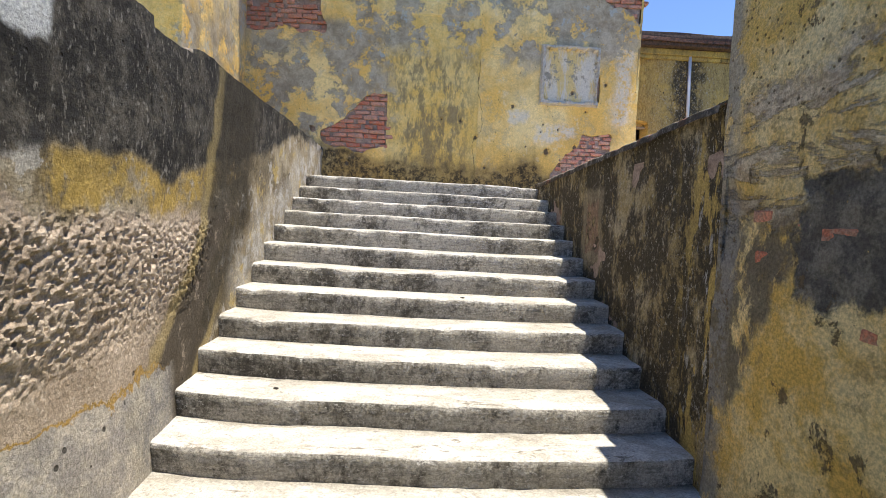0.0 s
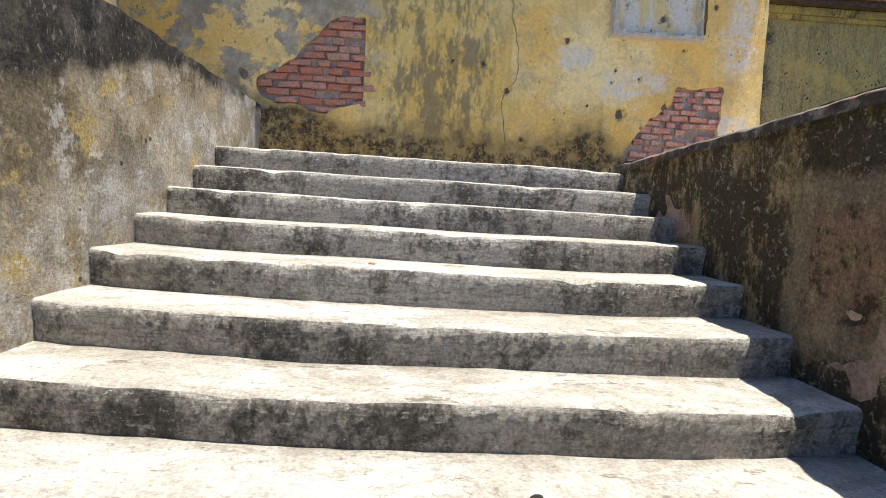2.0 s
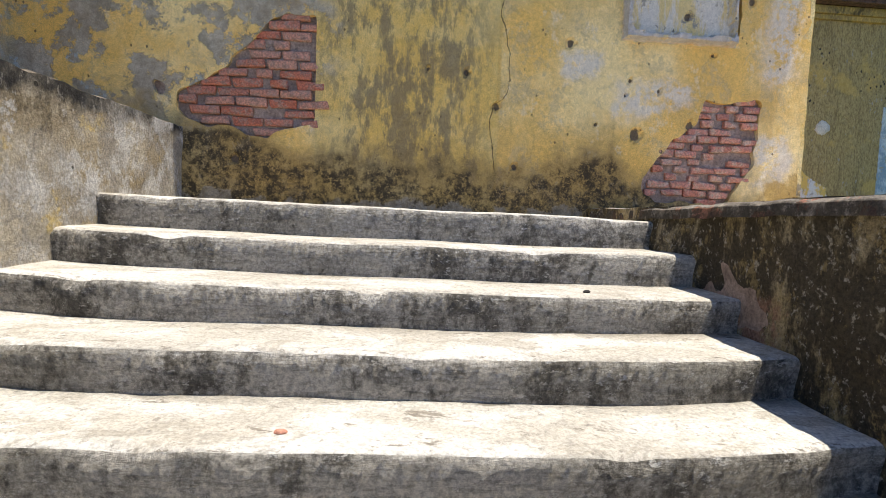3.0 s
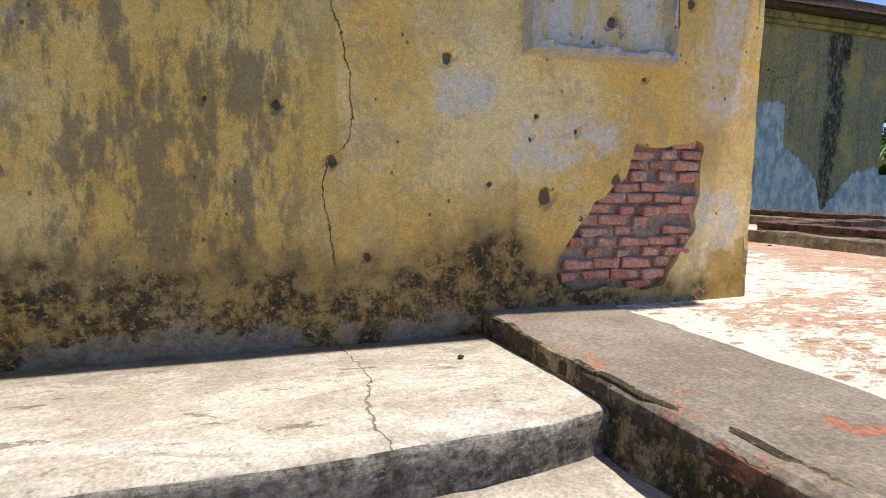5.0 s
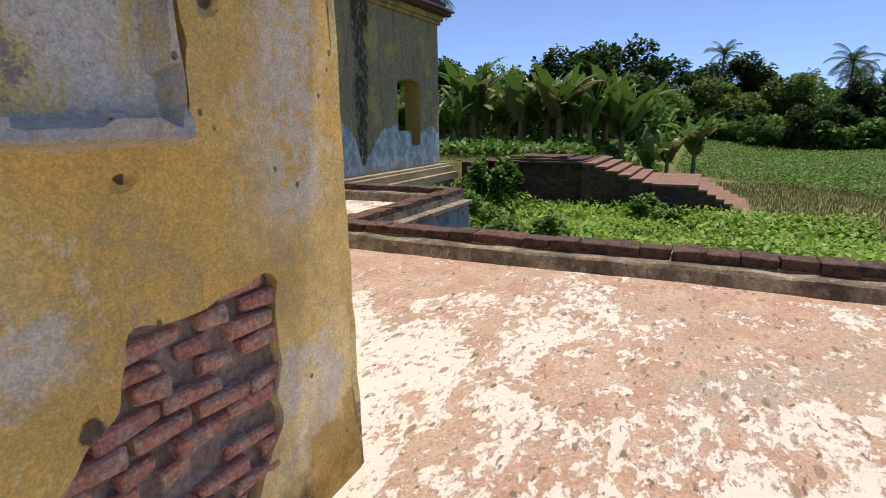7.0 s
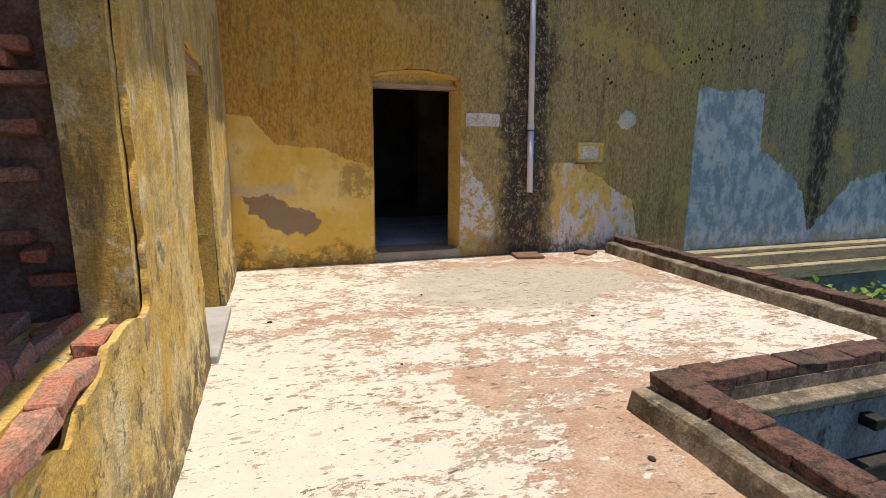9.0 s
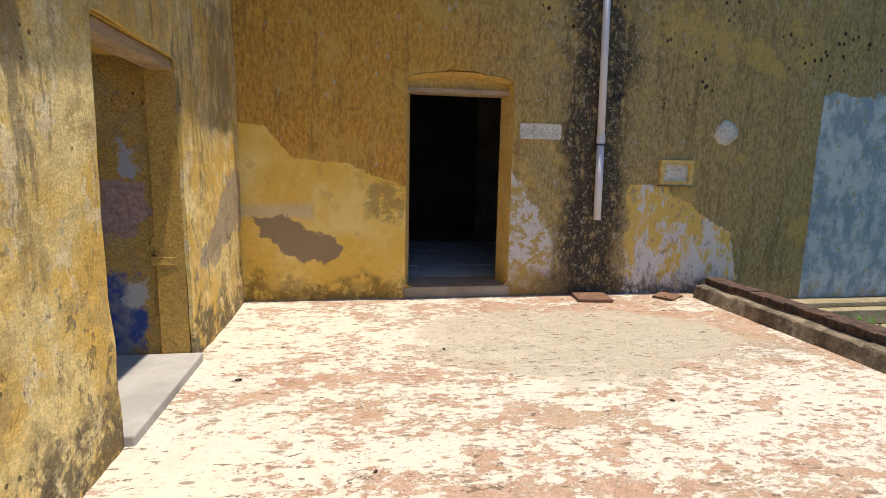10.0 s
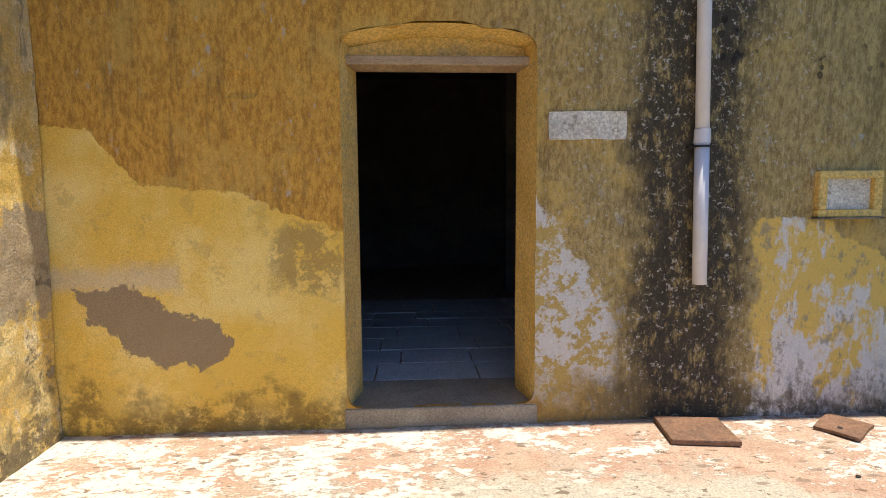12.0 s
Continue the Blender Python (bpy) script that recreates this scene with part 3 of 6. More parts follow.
def simple(name, a, b, scale=6.0, rough=0.85, bump=0.5, fine=40.0, stretch=(1, 1, 1), c=None):
    m = Mat(name, rough)
    v = m.scaled(*stretch)
    col = m.mix(m.step(m.noise(scale, 6, 0.68, v), 0.35, 0.65), a, b)
    if c:
        col = m.mix(m.mul(m.step(m.noise(scale * 2.7, 6, 0.7, v), 0.52, 0.68), 0.85), col, c)
    if bump >= 0.3:
        col = m.grit(col, 0.28, fine * 1.3, vec=v)
    m.height(bump, m.add(m.noise(fine, 8, 0.75, v), m.mul(m.noise(scale, 5, 0.6, v), 1.5)), 0.015)
    return m.done(col)


def brick_material(name, a, b, dirt):
    m = Mat(name, 0.92)
    info = m.t.nodes.new("ShaderNodeObjectInfo").outputs["Random"]
    col = m.mix(info, a, b)
    col = m.mix(m.mul(m.step(m.noise(13, 9, 0.78), 0.46, 0.58), 0.8), col, dirt)
    col = m.grit(col, 0.35, 80)
    m.height(0.8, m.noise(38, 6, 0.75), 0.02)
    return m.done(col)


def terrace_material():
    m = Mat("worn red lime terrace with white flaked skin", 0.9)
    broad = m.noise(0.42, 4, 0.55)
    mid = m.noise(3.0, 9, 0.75, m.scaled(0.8, 1.25, 1), 0.3)
    flake = m.noise(17, 9, 0.78, m.scaled(0.75, 1.25, 1), 0.4)
    v = m.add(m.add(m.mul(broad, 0.55), m.mul(mid, 0.75)), m.mul(flake, 0.7))
    s = m.axes()
    v = m.add(v, m.mul(m.mul(m.step(s[0], 5.4, 3.2), m.step(s[1], 7.2, 8.6)), 0.10))
    v = m.add(v, m.mul(m.step(s[0], 2.45, 2.25), 0.12))
    white = m.step(v, 1.008, 1.026)
    pink = m.mix(m.step(m.noise(3.5, 8, 0.7), 0.35, 0.65), (0.41, 0.255, 0.175), (0.50, 0.36, 0.26))
    pink = m.mix(m.mul(m.step(m.noise(1.1, 5), 0.5, 0.62), 0.7), pink, (0.43, 0.32, 0.22))
    grey = m.mul(m.step(m.noise(0.8, 6, 0.65, warp=0.5), 0.56, 0.64), 0.8)
    pink = m.mix(grey, pink, (0.37, 0.315, 0.24))
    patch = m.math("SQRT", m.add(m.math("POWER", m.mul(m.math("SUBTRACT", s[0], 6.5), 0.55), 2.0), m.math("POWER", m.mul(m.math("SUBTRACT", s[1], 12.6), 0.9), 2.0)))
    patch = m.step(m.add(patch, m.mul(m.math("SUBTRACT", m.noise(1.6, 7, 0.68), 0.5), 1.3)), 0.95, 0.75)
    pink = m.mix(m.mul(patch, 0.9), pink, m.mix(m.noise(4, 7), (0.42, 0.385, 0.30), (0.50, 0.445, 0.345)))
    white = m.mul(white, m.math("SUBTRACT", 1.0, m.mul(patch, 0.75)))
    pink = m.grit(pink, 0.22, 60)
    wcol = m.mix(m.noise(9, 8, 0.7), (0.58, 0.525, 0.43), (0.78, 0.73, 0.63))
    col = m.mix(m.mul(white, 0.92), pink, wcol)
    fl = m.step(m.noise(15, 5, 0.6, m.scaled(0.7, 1.5, 1), 0.5), 0.63, 0.655)
    col = m.mix(m.mul(fl, 0.85), col, (0.17, 0.12, 0.08))
    blob = m.mul(m.step(m.add(m.cells(6.5, m.scaled(0.62, 1.5, 1)), m.mul(m.noise(16, 5), 0.22)), 0.30, 0.25), m.step(m.noise(0.9, 3), 0.40, 0.50))
    col = m.mix(m.mul(blob, 0.8), col, (0.25, 0.185, 0.13))
    speck = m.step(m.noise(30, 6, 0.7, m.scaled(0.7, 1.4, 1)), 0.60, 0.64)
    col = m.mix(m.mul(speck, 0.7), col, (0.22, 0.16, 0.11))
    m.height(0.6, m.math("SUBTRACT", m.add(m.mul(white, 1.2), m.add(m.mul(flake, 0.8), m.mul(m.noise(60, 6, 0.75), 0.6))), fl), 0.014)
    return m.done(col)


def tread_material():
    m = Mat("sun-bleached cement treads", 0.9)
    col = m.mix(m.step(m.noise(2.0, 9, 0.72, m.scaled(1, 1.9, 1), 0.5), 0.42, 0.58), (0.60, 0.565, 0.49), (0.46, 0.42, 0.345))
    col = m.mix(m.mul(m.step(m.noise(3.0, 10, 0.75, m.scaled(1, 1.9, 1), 0.6), 0.53, 0.57), 0.6), col, (0.36, 0.32, 0.25))
    col = m.mix(m.mul(m.step(m.noise(5.5, 9, 0.72, m.scaled(0.7, 2.2, 1), 0.4), 0.61, 0.63), 0.85), col, (0.21, 0.18, 0.135))
    col = m.mix(m.mul(m.step(m.noise(30, 8, 0.75), 0.575, 0.62), 0.6), col, (0.21, 0.185, 0.15))
    s = m.axes()
    crack = m.math("ABSOLUTE", m.add(m.math("SUBTRACT", s[0], m.polyline(s[1], ((5.7, 0.82), (6.2, 0.78), (6.5, 0.84), (7.0, 0.80)))), m.wander(5, 0.03, 6)))
    crack = m.mul(m.step(crack, 0.004, 0.0015), m.step(s[1], 5.75, 5.85))
    col = m.mix(m.mul(crack, 0.7), col, (0.10, 0.08, 0.055))
    col = m.grit(m.grit(col, 0.22, 80), 0.10, 14)
    m.height(0.7, m.math("SUBTRACT", m.add(m.mul(m.noise(70, 7, 0.75), 0.7), m.noise(6, 7, 0.68)), crack), 0.012)
    return m.done(col)


def riser_material():
    m = Mat("damp-streaked cement risers", 0.93)
    runs = m.noise(2.0, 9, 0.75, m.scaled(1.8, 1, 1.2))
    speck = m.noise(24, 10, 0.78, m.scaled(1.2, 1, 1.0))
    brush = m.noise(9, 8, 0.74, m.scaled(0.8, 1, 6.0))
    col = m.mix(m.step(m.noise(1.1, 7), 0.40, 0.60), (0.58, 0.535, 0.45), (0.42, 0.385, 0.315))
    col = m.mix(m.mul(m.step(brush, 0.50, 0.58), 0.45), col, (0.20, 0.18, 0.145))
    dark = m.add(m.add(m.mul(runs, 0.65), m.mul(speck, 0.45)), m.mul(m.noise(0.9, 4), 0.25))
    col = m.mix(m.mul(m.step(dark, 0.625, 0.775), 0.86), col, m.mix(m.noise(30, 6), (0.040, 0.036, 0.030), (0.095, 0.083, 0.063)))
    col = m.mix(m.mul(m.step(m.noise(26, 9, 0.76, m.scaled(1, 1, 1.8)), 0.565, 0.61), 0.75), col, (0.64, 0.61, 0.54))
    col = m.grit(col, 0.32, 75)
    m.height(1.0, m.add(m.add(speck, runs), m.mul(brush, 0.8)), 0.022)
    return m.done(col)


def leaf_material(name, a, b, rough=0.5):
    m = Mat(name, rough)
    rnd = m.geo.outputs["Random Per Island"]
    col = m.mix(rnd, a, b)
    col = m.mix(m.mul(m.step(m.noise(0.5, 3), 0.4, 0.7), 0.5), col, tuple(c * 0.6 for c in a))
    m.b.inputs["Transmission Weight"].default_value = 0.0
    tr = m.t.nodes.new("ShaderNodeBsdfTranslucent")
    m.put(tr.inputs[0], col)
    mx = m.t.nodes.new("ShaderNodeMixShader")
    mx.inputs[0].default_value = 0.3
    m.t.links.new(m.b.outputs[0], mx.inputs[1])
    m.t.links.new(tr.outputs[0], mx.inputs[2])
    m.t.links.new(mx.outputs[0], m.t.nodes["Material Output"].inputs[0])
    return m.done(col)


WALL_A, WALL_L, WALL_R, PIER = wall_a_material(), left_wall_material(), right_wall_material(), pier_material()
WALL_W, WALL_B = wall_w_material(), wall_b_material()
TERRACE, TREAD, RISER = terrace_material(), tread_material(), riser_material()
MORTAR = simple("old lime mortar and brick dust", (0.46, 0.34, 0.26), (0.28, 0.20, 0.15), 9, 0.95, 0.9)
BRICK = brick_material("old red brick", (0.54, 0.17, 0.095), (0.62, 0.32, 0.215), (0.40, 0.26, 0.19))
BRICK_PINK = brick_material("weathered pinkish brick", (0.66, 0.31, 0.21), (0.50, 0.19, 0.125), (0.58, 0.43, 0.30))
COPING = brick_material("sooty brick coping", (0.19, 0.095, 0.068), (0.105, 0.075, 0.058), (0.042, 0.034, 0.029))


def kerb_material():
    m = Mat("grey cement kerb worn to red brick", 0.92)
    col = m.mix(m.step(m.noise(3, 8, 0.7), 0.35, 0.65), (0.30, 0.265, 0.215), (0.22, 0.185, 0.145))
    col = m.mix(m.mul(m.step(m.noise(9, 8, 0.75), 0.54, 0.62), 0.6), col, (0.37, 0.31, 0.23))
    s = m.axes()
    worn = m.mul(m.step(m.noise(5.5, 6, 0.68, m.scaled(1, 0.7, 1)), 0.585, 0.61), m.step(s[1], 6.2, 5.8))
    rim = m.mul(m.step(m.noise(7, 6, 0.7), 0.54, 0.58), m.step(m.add(s[0], m.mul(m.noise(9, 5), 0.12)), 1.60, 1.55))
    red = m.mix(m.noise(20, 6, 0.7), (0.44, 0.15, 0.085), (0.33, 0.20, 0.14))
    col = m.mix(m.math("MAXIMUM", worn, rim), col, red)
    side = m.mul(m.step(m.add(s[0], m.mul(m.noise(8, 6), 0.05)), 1.475, 1.462), m.step(m.noise(14, 8, 0.78), 0.36, 0.5))
    col = m.mix(m.mul(side, 0.9), col, (0.045, 0.037, 0.027))
    col = m.grit(col, 0.3, 75)
    m.height(0.7, m.math("SUBTRACT", m.add(m.noise(60, 8, 0.75), m.noise(5, 5)), worn), 0.015)
    return m.done(col)


KERB = kerb_material()
PARAPET = simple("dark weathered parapet plaster", (0.33, 0.265, 0.185), (0.12, 0.098, 0.07), 4, 0.92, 0.9, 40, c=(0.40, 0.335, 0.25))
BEAM = simple("bluish grey cement beam", (0.33, 0.35, 0.34), (0.21, 0.215, 0.20), 3, 0.9, 0.4, 50, (1, 1, 0.6), (0.07, 0.065, 0.06))
# Black of the timber; also painted where openings and the undercroft lie in shade.
TIMBER_SHADE_BLACK = simple("charred black timber, also shade in openings", (0.03, 0.026, 0.022), (0.06, 0.05, 0.04), 5, 0.9, 0.6)
OCHRE_FLAT = simple("deep ochre limewash", (0.54, 0.33, 0.07), (0.46, 0.29, 0.08), 3, 0.85, 0.4, 40, c=(0.34, 0.22, 0.07))
# Lighter copy of the ochre limewash; bounce from the terrace is in its colour.
REVEAL = simple("ochre reveal lightened for bounce", (0.72, 0.49, 0.16), (0.62, 0.40, 0.11), 3, 0.85, 0.3, 40, c=(0.50, 0.36, 0.16))
CORNICE = simple("stained ochre cornice", (0.54, 0.37, 0.10), (0.24, 0.175, 0.08), 1.6, 0.9, 0.5, 40, (1, 1, 0.5), (0.055, 0.046, 0.033))
SILL_DARK = simple("dark worn stone sill", (0.29, 0.24, 0.17), (0.38, 0.32, 0.235), 3, 0.8, 0.4, 60)


def jamb_material():
    m = Mat("ochre reveal with pink plaster and blue paint remains", 0.9)
    col, h, pits = plaster_base(m, (0.52, 0.32, 0.08), (0.56, 0.38, 0.13), 1.0, 0.2)
    col = m.mix(m.region(0, 2.50, 0.98, 2.84, 1.40, 0.02, 0.30, 4), col, m.grit((0.40, 0.27, 0.23), 0.3, 30))
    col = m.mix(m.region(0, 2.70, 1.45, 2.80, 1.75, 0.02, 0.2, 5), col, (0.42, 0.44, 0.48))
    blue = m.mix(m.step(m.noise(4, 6, 0.7), 0.4, 0.6), (0.05, 0.09, 0.30), (0.28, 0.30, 0.34))
    col = m.mix(m.region(0, 2.3, -0.2, 2.78, 0.70, 0.03, 0.22, 4), col, blue)
    col = m.mix(m.region(0, 2.68, 0.45, 2.83, 0.66, 0.02, 0.16, 5), col, (0.55, 0.54, 0.50))
    m.height(0.8, h, 0.02)
    return m.done(col)


JAMB = jamb_material()
SILL = simple("smooth grey stone sill", (0.36, 0.345, 0.31), (0.46, 0.44, 0.40), 3, 0.75, 0.25, 60)
SLAB = simple("blue-grey floor slab", (0.46, 0.48, 0.47), (0.56, 0.58, 0.57), 2.5, 0.7, 0.3, 50)
# Darkened colour adds to the shade of the closed room.
DARKROOM = simple("inner plaster darkened as room shade", (0.20, 0.17, 0.13), (0.13, 0.11, 0.09), 2, 0.95, 0.4)
PVC = simple("sun-greyed white pvc", (0.62, 0.61, 0.66), (0.68, 0.67, 0.70), 8, 0.45, 0.05)
BLACK = simple("black iron strap", (0.02, 0.02, 0.02), (0.04, 0.035, 0.03), 8, 0.6, 0.2)
WHITEWASH = simple("chalky white plaster", (0.72, 0.66, 0.55), (0.58, 0.51, 0.40), 7, 0.9, 0.5, 45, c=(0.34, 0.28, 0.19))
WOOD = simple("bare weathered lintel wood", (0.44, 0.31, 0.19), (0.33, 0.23, 0.14), 4, 0.8, 0.4, 30, (1, 1, 6))
RUST = simple("rusty iron plate", (0.25, 0.135, 0.08), (0.17, 0.10, 0.065), 8, 0.8, 0.6, 50, c=(0.25, 0.15, 0.09))
LEDGE = simple("ochre-stained cement ledge", (0.40, 0.33, 0.20), (0.26, 0.215, 0.13), 2.5, 0.9, 0.5, 40, (0.4, 1, 2), (0.10, 0.085, 0.06))
PLINTH = simple("blue-grey plinth plaster", (0.20, 0.26, 0.33), (0.13, 0.125, 0.11), 1.8, 0.9, 0.5, 40, c=(0.30, 0.28, 0.22))
GRASS_GROUND = simple("dry grass and soil", (0.16, 0.155, 0.055), (0.11, 0.13, 0.04), 0.6, 0.95, 0.7, 12, c=(0.24, 0.20, 0.11))
LEAF = leaf_material("broad green leaf", (0.085, 0.17, 0.028), (0.14, 0.26, 0.05))
LEAF_DARK = leaf_material("dark tree leaf", (0.028, 0.066, 0.016), (0.065, 0.12, 0.028))
LEAF_LIGHT = leaf_material("light tree leaf", (0.09, 0.155, 0.028), (0.15, 0.23, 0.045))
BANANA = leaf_material("banana leaf", (0.075, 0.15, 0.028), (0.15, 0.26, 0.05), 0.4)
CROP = leaf_material("young crop blades", (0.09, 0.19, 0.03), (0.14, 0.26, 0.045))
WEED = leaf_material("bright weeds", (0.19, 0.33, 0.045), (0.33, 0.50, 0.09))
DRYGRASS = leaf_material("dry lawn grass", (0.17, 0.18, 0.055), (0.22, 0.20, 0.08))
BARK = simple("grey-brown bark", (0.16, 0.13, 0.10), (0.09, 0.075, 0.055), 5, 0.95, 0.8, 25, (1, 1, 0.4))
STEM = simple("banana stem", (0.16, 0.17, 0.06), (0.22, 0.16, 0.07), 4, 0.7, 0.3, 20, (1, 1, 0.3))

# ---- mesh helpers ----


def mesh(name, verts, faces, material, mats=None, index=None):
    me = bpy.data.meshes.new(name)
    me.from_pydata(verts, [], faces)
    for one in (mats or [material]):
        me.materials.append(one)
    if index is not None:
        me.polygons.foreach_set("material_index", np.asarray(index, dtype=np.int32))
    me.update()
    return me


def from_bm(name, bm, material):
    me = bpy.data.meshes.new(name)
    bm.to_mesh(me)
    bm.free()
    me.materials.append(material)
    return me


def part(name, bm, material, parent, label=""):
    ob = new(name, bm if isinstance(bm, bpy.types.Mesh) else from_bm(name, bm, material))
    ob.parent = parent
    if parent is not None:
        ob.matrix_parent_inverse = parent.matrix_basis.inverted()
    return tagged(ob, label)


def block(bm, x0, y0, z0, x1, y1, z1, bevel=0.0, rough=0.0, cuts=0):
    r = bmesh.ops.create_cube(bm, size=1)
    vs = r["verts"]
    bmesh.ops.scale(bm, vec=(x1 - x0, y1 - y0, z1 - z0), verts=vs)
    bmesh.ops.translate(bm, vec=((x0 + x1) / 2, (y0 + y1) / 2, (z0 + z1) / 2), verts=vs)
    es = list({e for v in vs for e in v.link_edges})
    if cuts:
        bmesh.ops.subdivide_edges(bm, edges=es, cuts=cuts, use_grid_fill=True)
        vs = list(bm.verts)
    elif bevel:
        bmesh.ops.bevel(bm, geom=es, offset=bevel, segments=2, affect="EDGES", profile=0.5)
        vs = []
    for v in vs:
        if rough:
            v.co += Vector(noise.noise_vector(v.co * 7.0)) * rough
    return bm


def box(x0, y0, z0, x1, y1, z1, bevel=0.0, rough=0.0, cuts=0):
    return block(bmesh.new(), x0, y0, z0, x1, y1, z1, bevel, rough, cuts)


def structure(name, me, label, category="wall"):
    return tagged(new(name, me), label, category, kind="structure")


def lines(a, b, res, *breaks):
    marks = sorted({round(a, 4), round(b, 4), *[round(v, 4) for v in breaks if a < v < b]})
    out = [marks[0]]
    for p, q in zip(marks, marks[1:]):
        n = max(1, round((q - p) / res))
        out += [p + (q - p) * k / n for k in range(1, n + 1)]
    return np.array(out)


def skin(name, U, V, place, hole, depth, material, thick=0.025, jitter=0.3):
    """A plaster coat on a wall face: a fine relief grid, open where hole() says so, with its thickness showing at the edges."""
    nu, nv = len(U), len(V)
    front, back = [], []
    fixed_u = {0, nu - 1}
    for j, v in enumerate(V):
        for i, u in enumerate(U):
            ju = jv = 0.0
            if 0 < i < nu - 1 and 0 < j < nv - 1 and jitter:
                r = min(U[i] - U[i - 1], U[i + 1] - U[i], V[j] - V[j - 1], V[j + 1] - V[j])
                q = noise.noise_vector((u * 61.0, v * 67.0, 3.1))
                ju, jv = q[0] * r * jitter, q[1] * r * jitter
            d = depth(u, v)
            front.append(place(u + ju, v + jv, d))
            back.append(place(u + ju, v + jv, d - thick))
    keep = np.ones((nv + 1, nu + 1), bool)
    keep[:] = False
    for j in range(nv - 1):
        for i in range(nu - 1):
            keep[j, i] = not hole((U[i] + U[i + 1]) / 2, (V[j] + V[j + 1]) / 2)
    rim = {}
    for j in range(nv - 1):
        for i in range(nu - 1):
            if i + 1 < nu - 1 and keep[j, i] != keep[j, i + 1]:
                p, q = j * nu + i + 1, (j + 1) * nu + i + 1
                rim.setdefault(p, set()).add(q), rim.setdefault(q, set()).add(p)
            if j + 1 < nv - 1 and keep[j, i] != keep[j + 1, i]:
                p, q = (j + 1) * nu + i, (j + 1) * nu + i + 1
                rim.setdefault(p, set()).add(q), rim.setdefault(q, set()).add(p)
    F, B = np.array(front), np.array(back)
    for _ in range(3):
        for X in (F, B):
            moved = {p: X[list(q)].mean(axis=0) for p, q in rim.items() if len(q) > 1}
            for p, c in moved.items():
                X[p] = X[p] * 0.4 + c * 0.6
    front, back = [tuple(p) for p in F], [tuple(p) for p in B]
    faces, n = [], nu * nv
    for j in range(nv - 1):
        for i in range(nu - 1):
            if not keep[j, i]:
                continue
            a, b, c, d = j * nu + i, j * nu + i + 1, (j + 1) * nu + i + 1, (j + 1) * nu + i
            faces.append((a, b, c, d))
            if j == 0 or not keep[j - 1, i]:
                faces.append((b, a, a + n, b + n))
            if not keep[j + 1, i]:
                faces.append((d, c, c + n, d + n))
            if i == 0 or not keep[j, i - 1]:
                faces.append((a, d, d + n, a + n))
            if not keep[j, i + 1]:
                faces.append((c, b, b + n, c + n))
    me = mesh(name, front + back, faces, material)
    bm = bmesh.new()
    bm.from_mesh(me)
    bmesh.ops.delete(bm, geom=[v for v in bm.verts if not v.link_faces], context="VERTS")
    bmesh.ops.recalc_face_normals(bm, faces=bm.faces)
    bm.to_mesh(me)
    bm.free()
    return me


def lump(u, v, amp=0.012, seed=0.0):
    return amp * (noise.noise((u * 1.3, v * 1.3, seed)) + 0.45 * noise.noise((u * 4.0, v * 4.0, seed + 5)) + 0.25 * noise.noise((u * 11.0, v * 11.0, seed + 9)))


def inside(u, v, u0, v0, u1, v1, wob=0.1, freq=4.0, seed=0.0):
    w = wob * (noise.noise((u * freq, v * freq, seed)) + 0.5 * noise.noise((u * freq * 3, v * freq * 3, seed)))
    return max(abs(u - (u0 + u1) / 2) - (u1 - u0) / 2, abs(v - (v0 + v1) / 2) - (v1 - v0) / 2) + w < 0


def brick_mesh(name, l, w, h, material, seed):
    rnd = random.Random(seed)
    bm = box(-l / 2, -w / 2, -h / 2, l / 2, w / 2, h / 2)
    for v in bm.verts:
        v.co += Vector([rnd.uniform(-1, 1) * 0.010 for _ in range(3)])
    bmesh.ops.bevel(bm, geom=list(bm.edges), offset=0.007, segments=1, affect="EDGES")
    return from_bm(name, bm, material)

# ---- setting: the stair ----
STEPS, RISE, GOING = 14, 0.143, 0.322


def step_line(k, x):
    """How far the nosing of step k stands at x, and its height: bowed in plan and hollowed by wear."""
    f = min(1.0, abs(x - 0.1) / 1.36)
    bow = 0.085 * (1 - f ** 4)
    y = 6.06 - GOING * k - bow + 0.012 * noise.noise((x * 2.3, k * 3.7, 0))
    z = 0.03 - RISE * k + 0.016 * math.exp(-((k - 4.0) / 1.8) ** 2) - 0.006 * (1 - f ** 2) * min(1, k) + 0.008 * noise.noise((x * 1.7, k * 5.1, 4)) - 0.012 * x
    return y, z


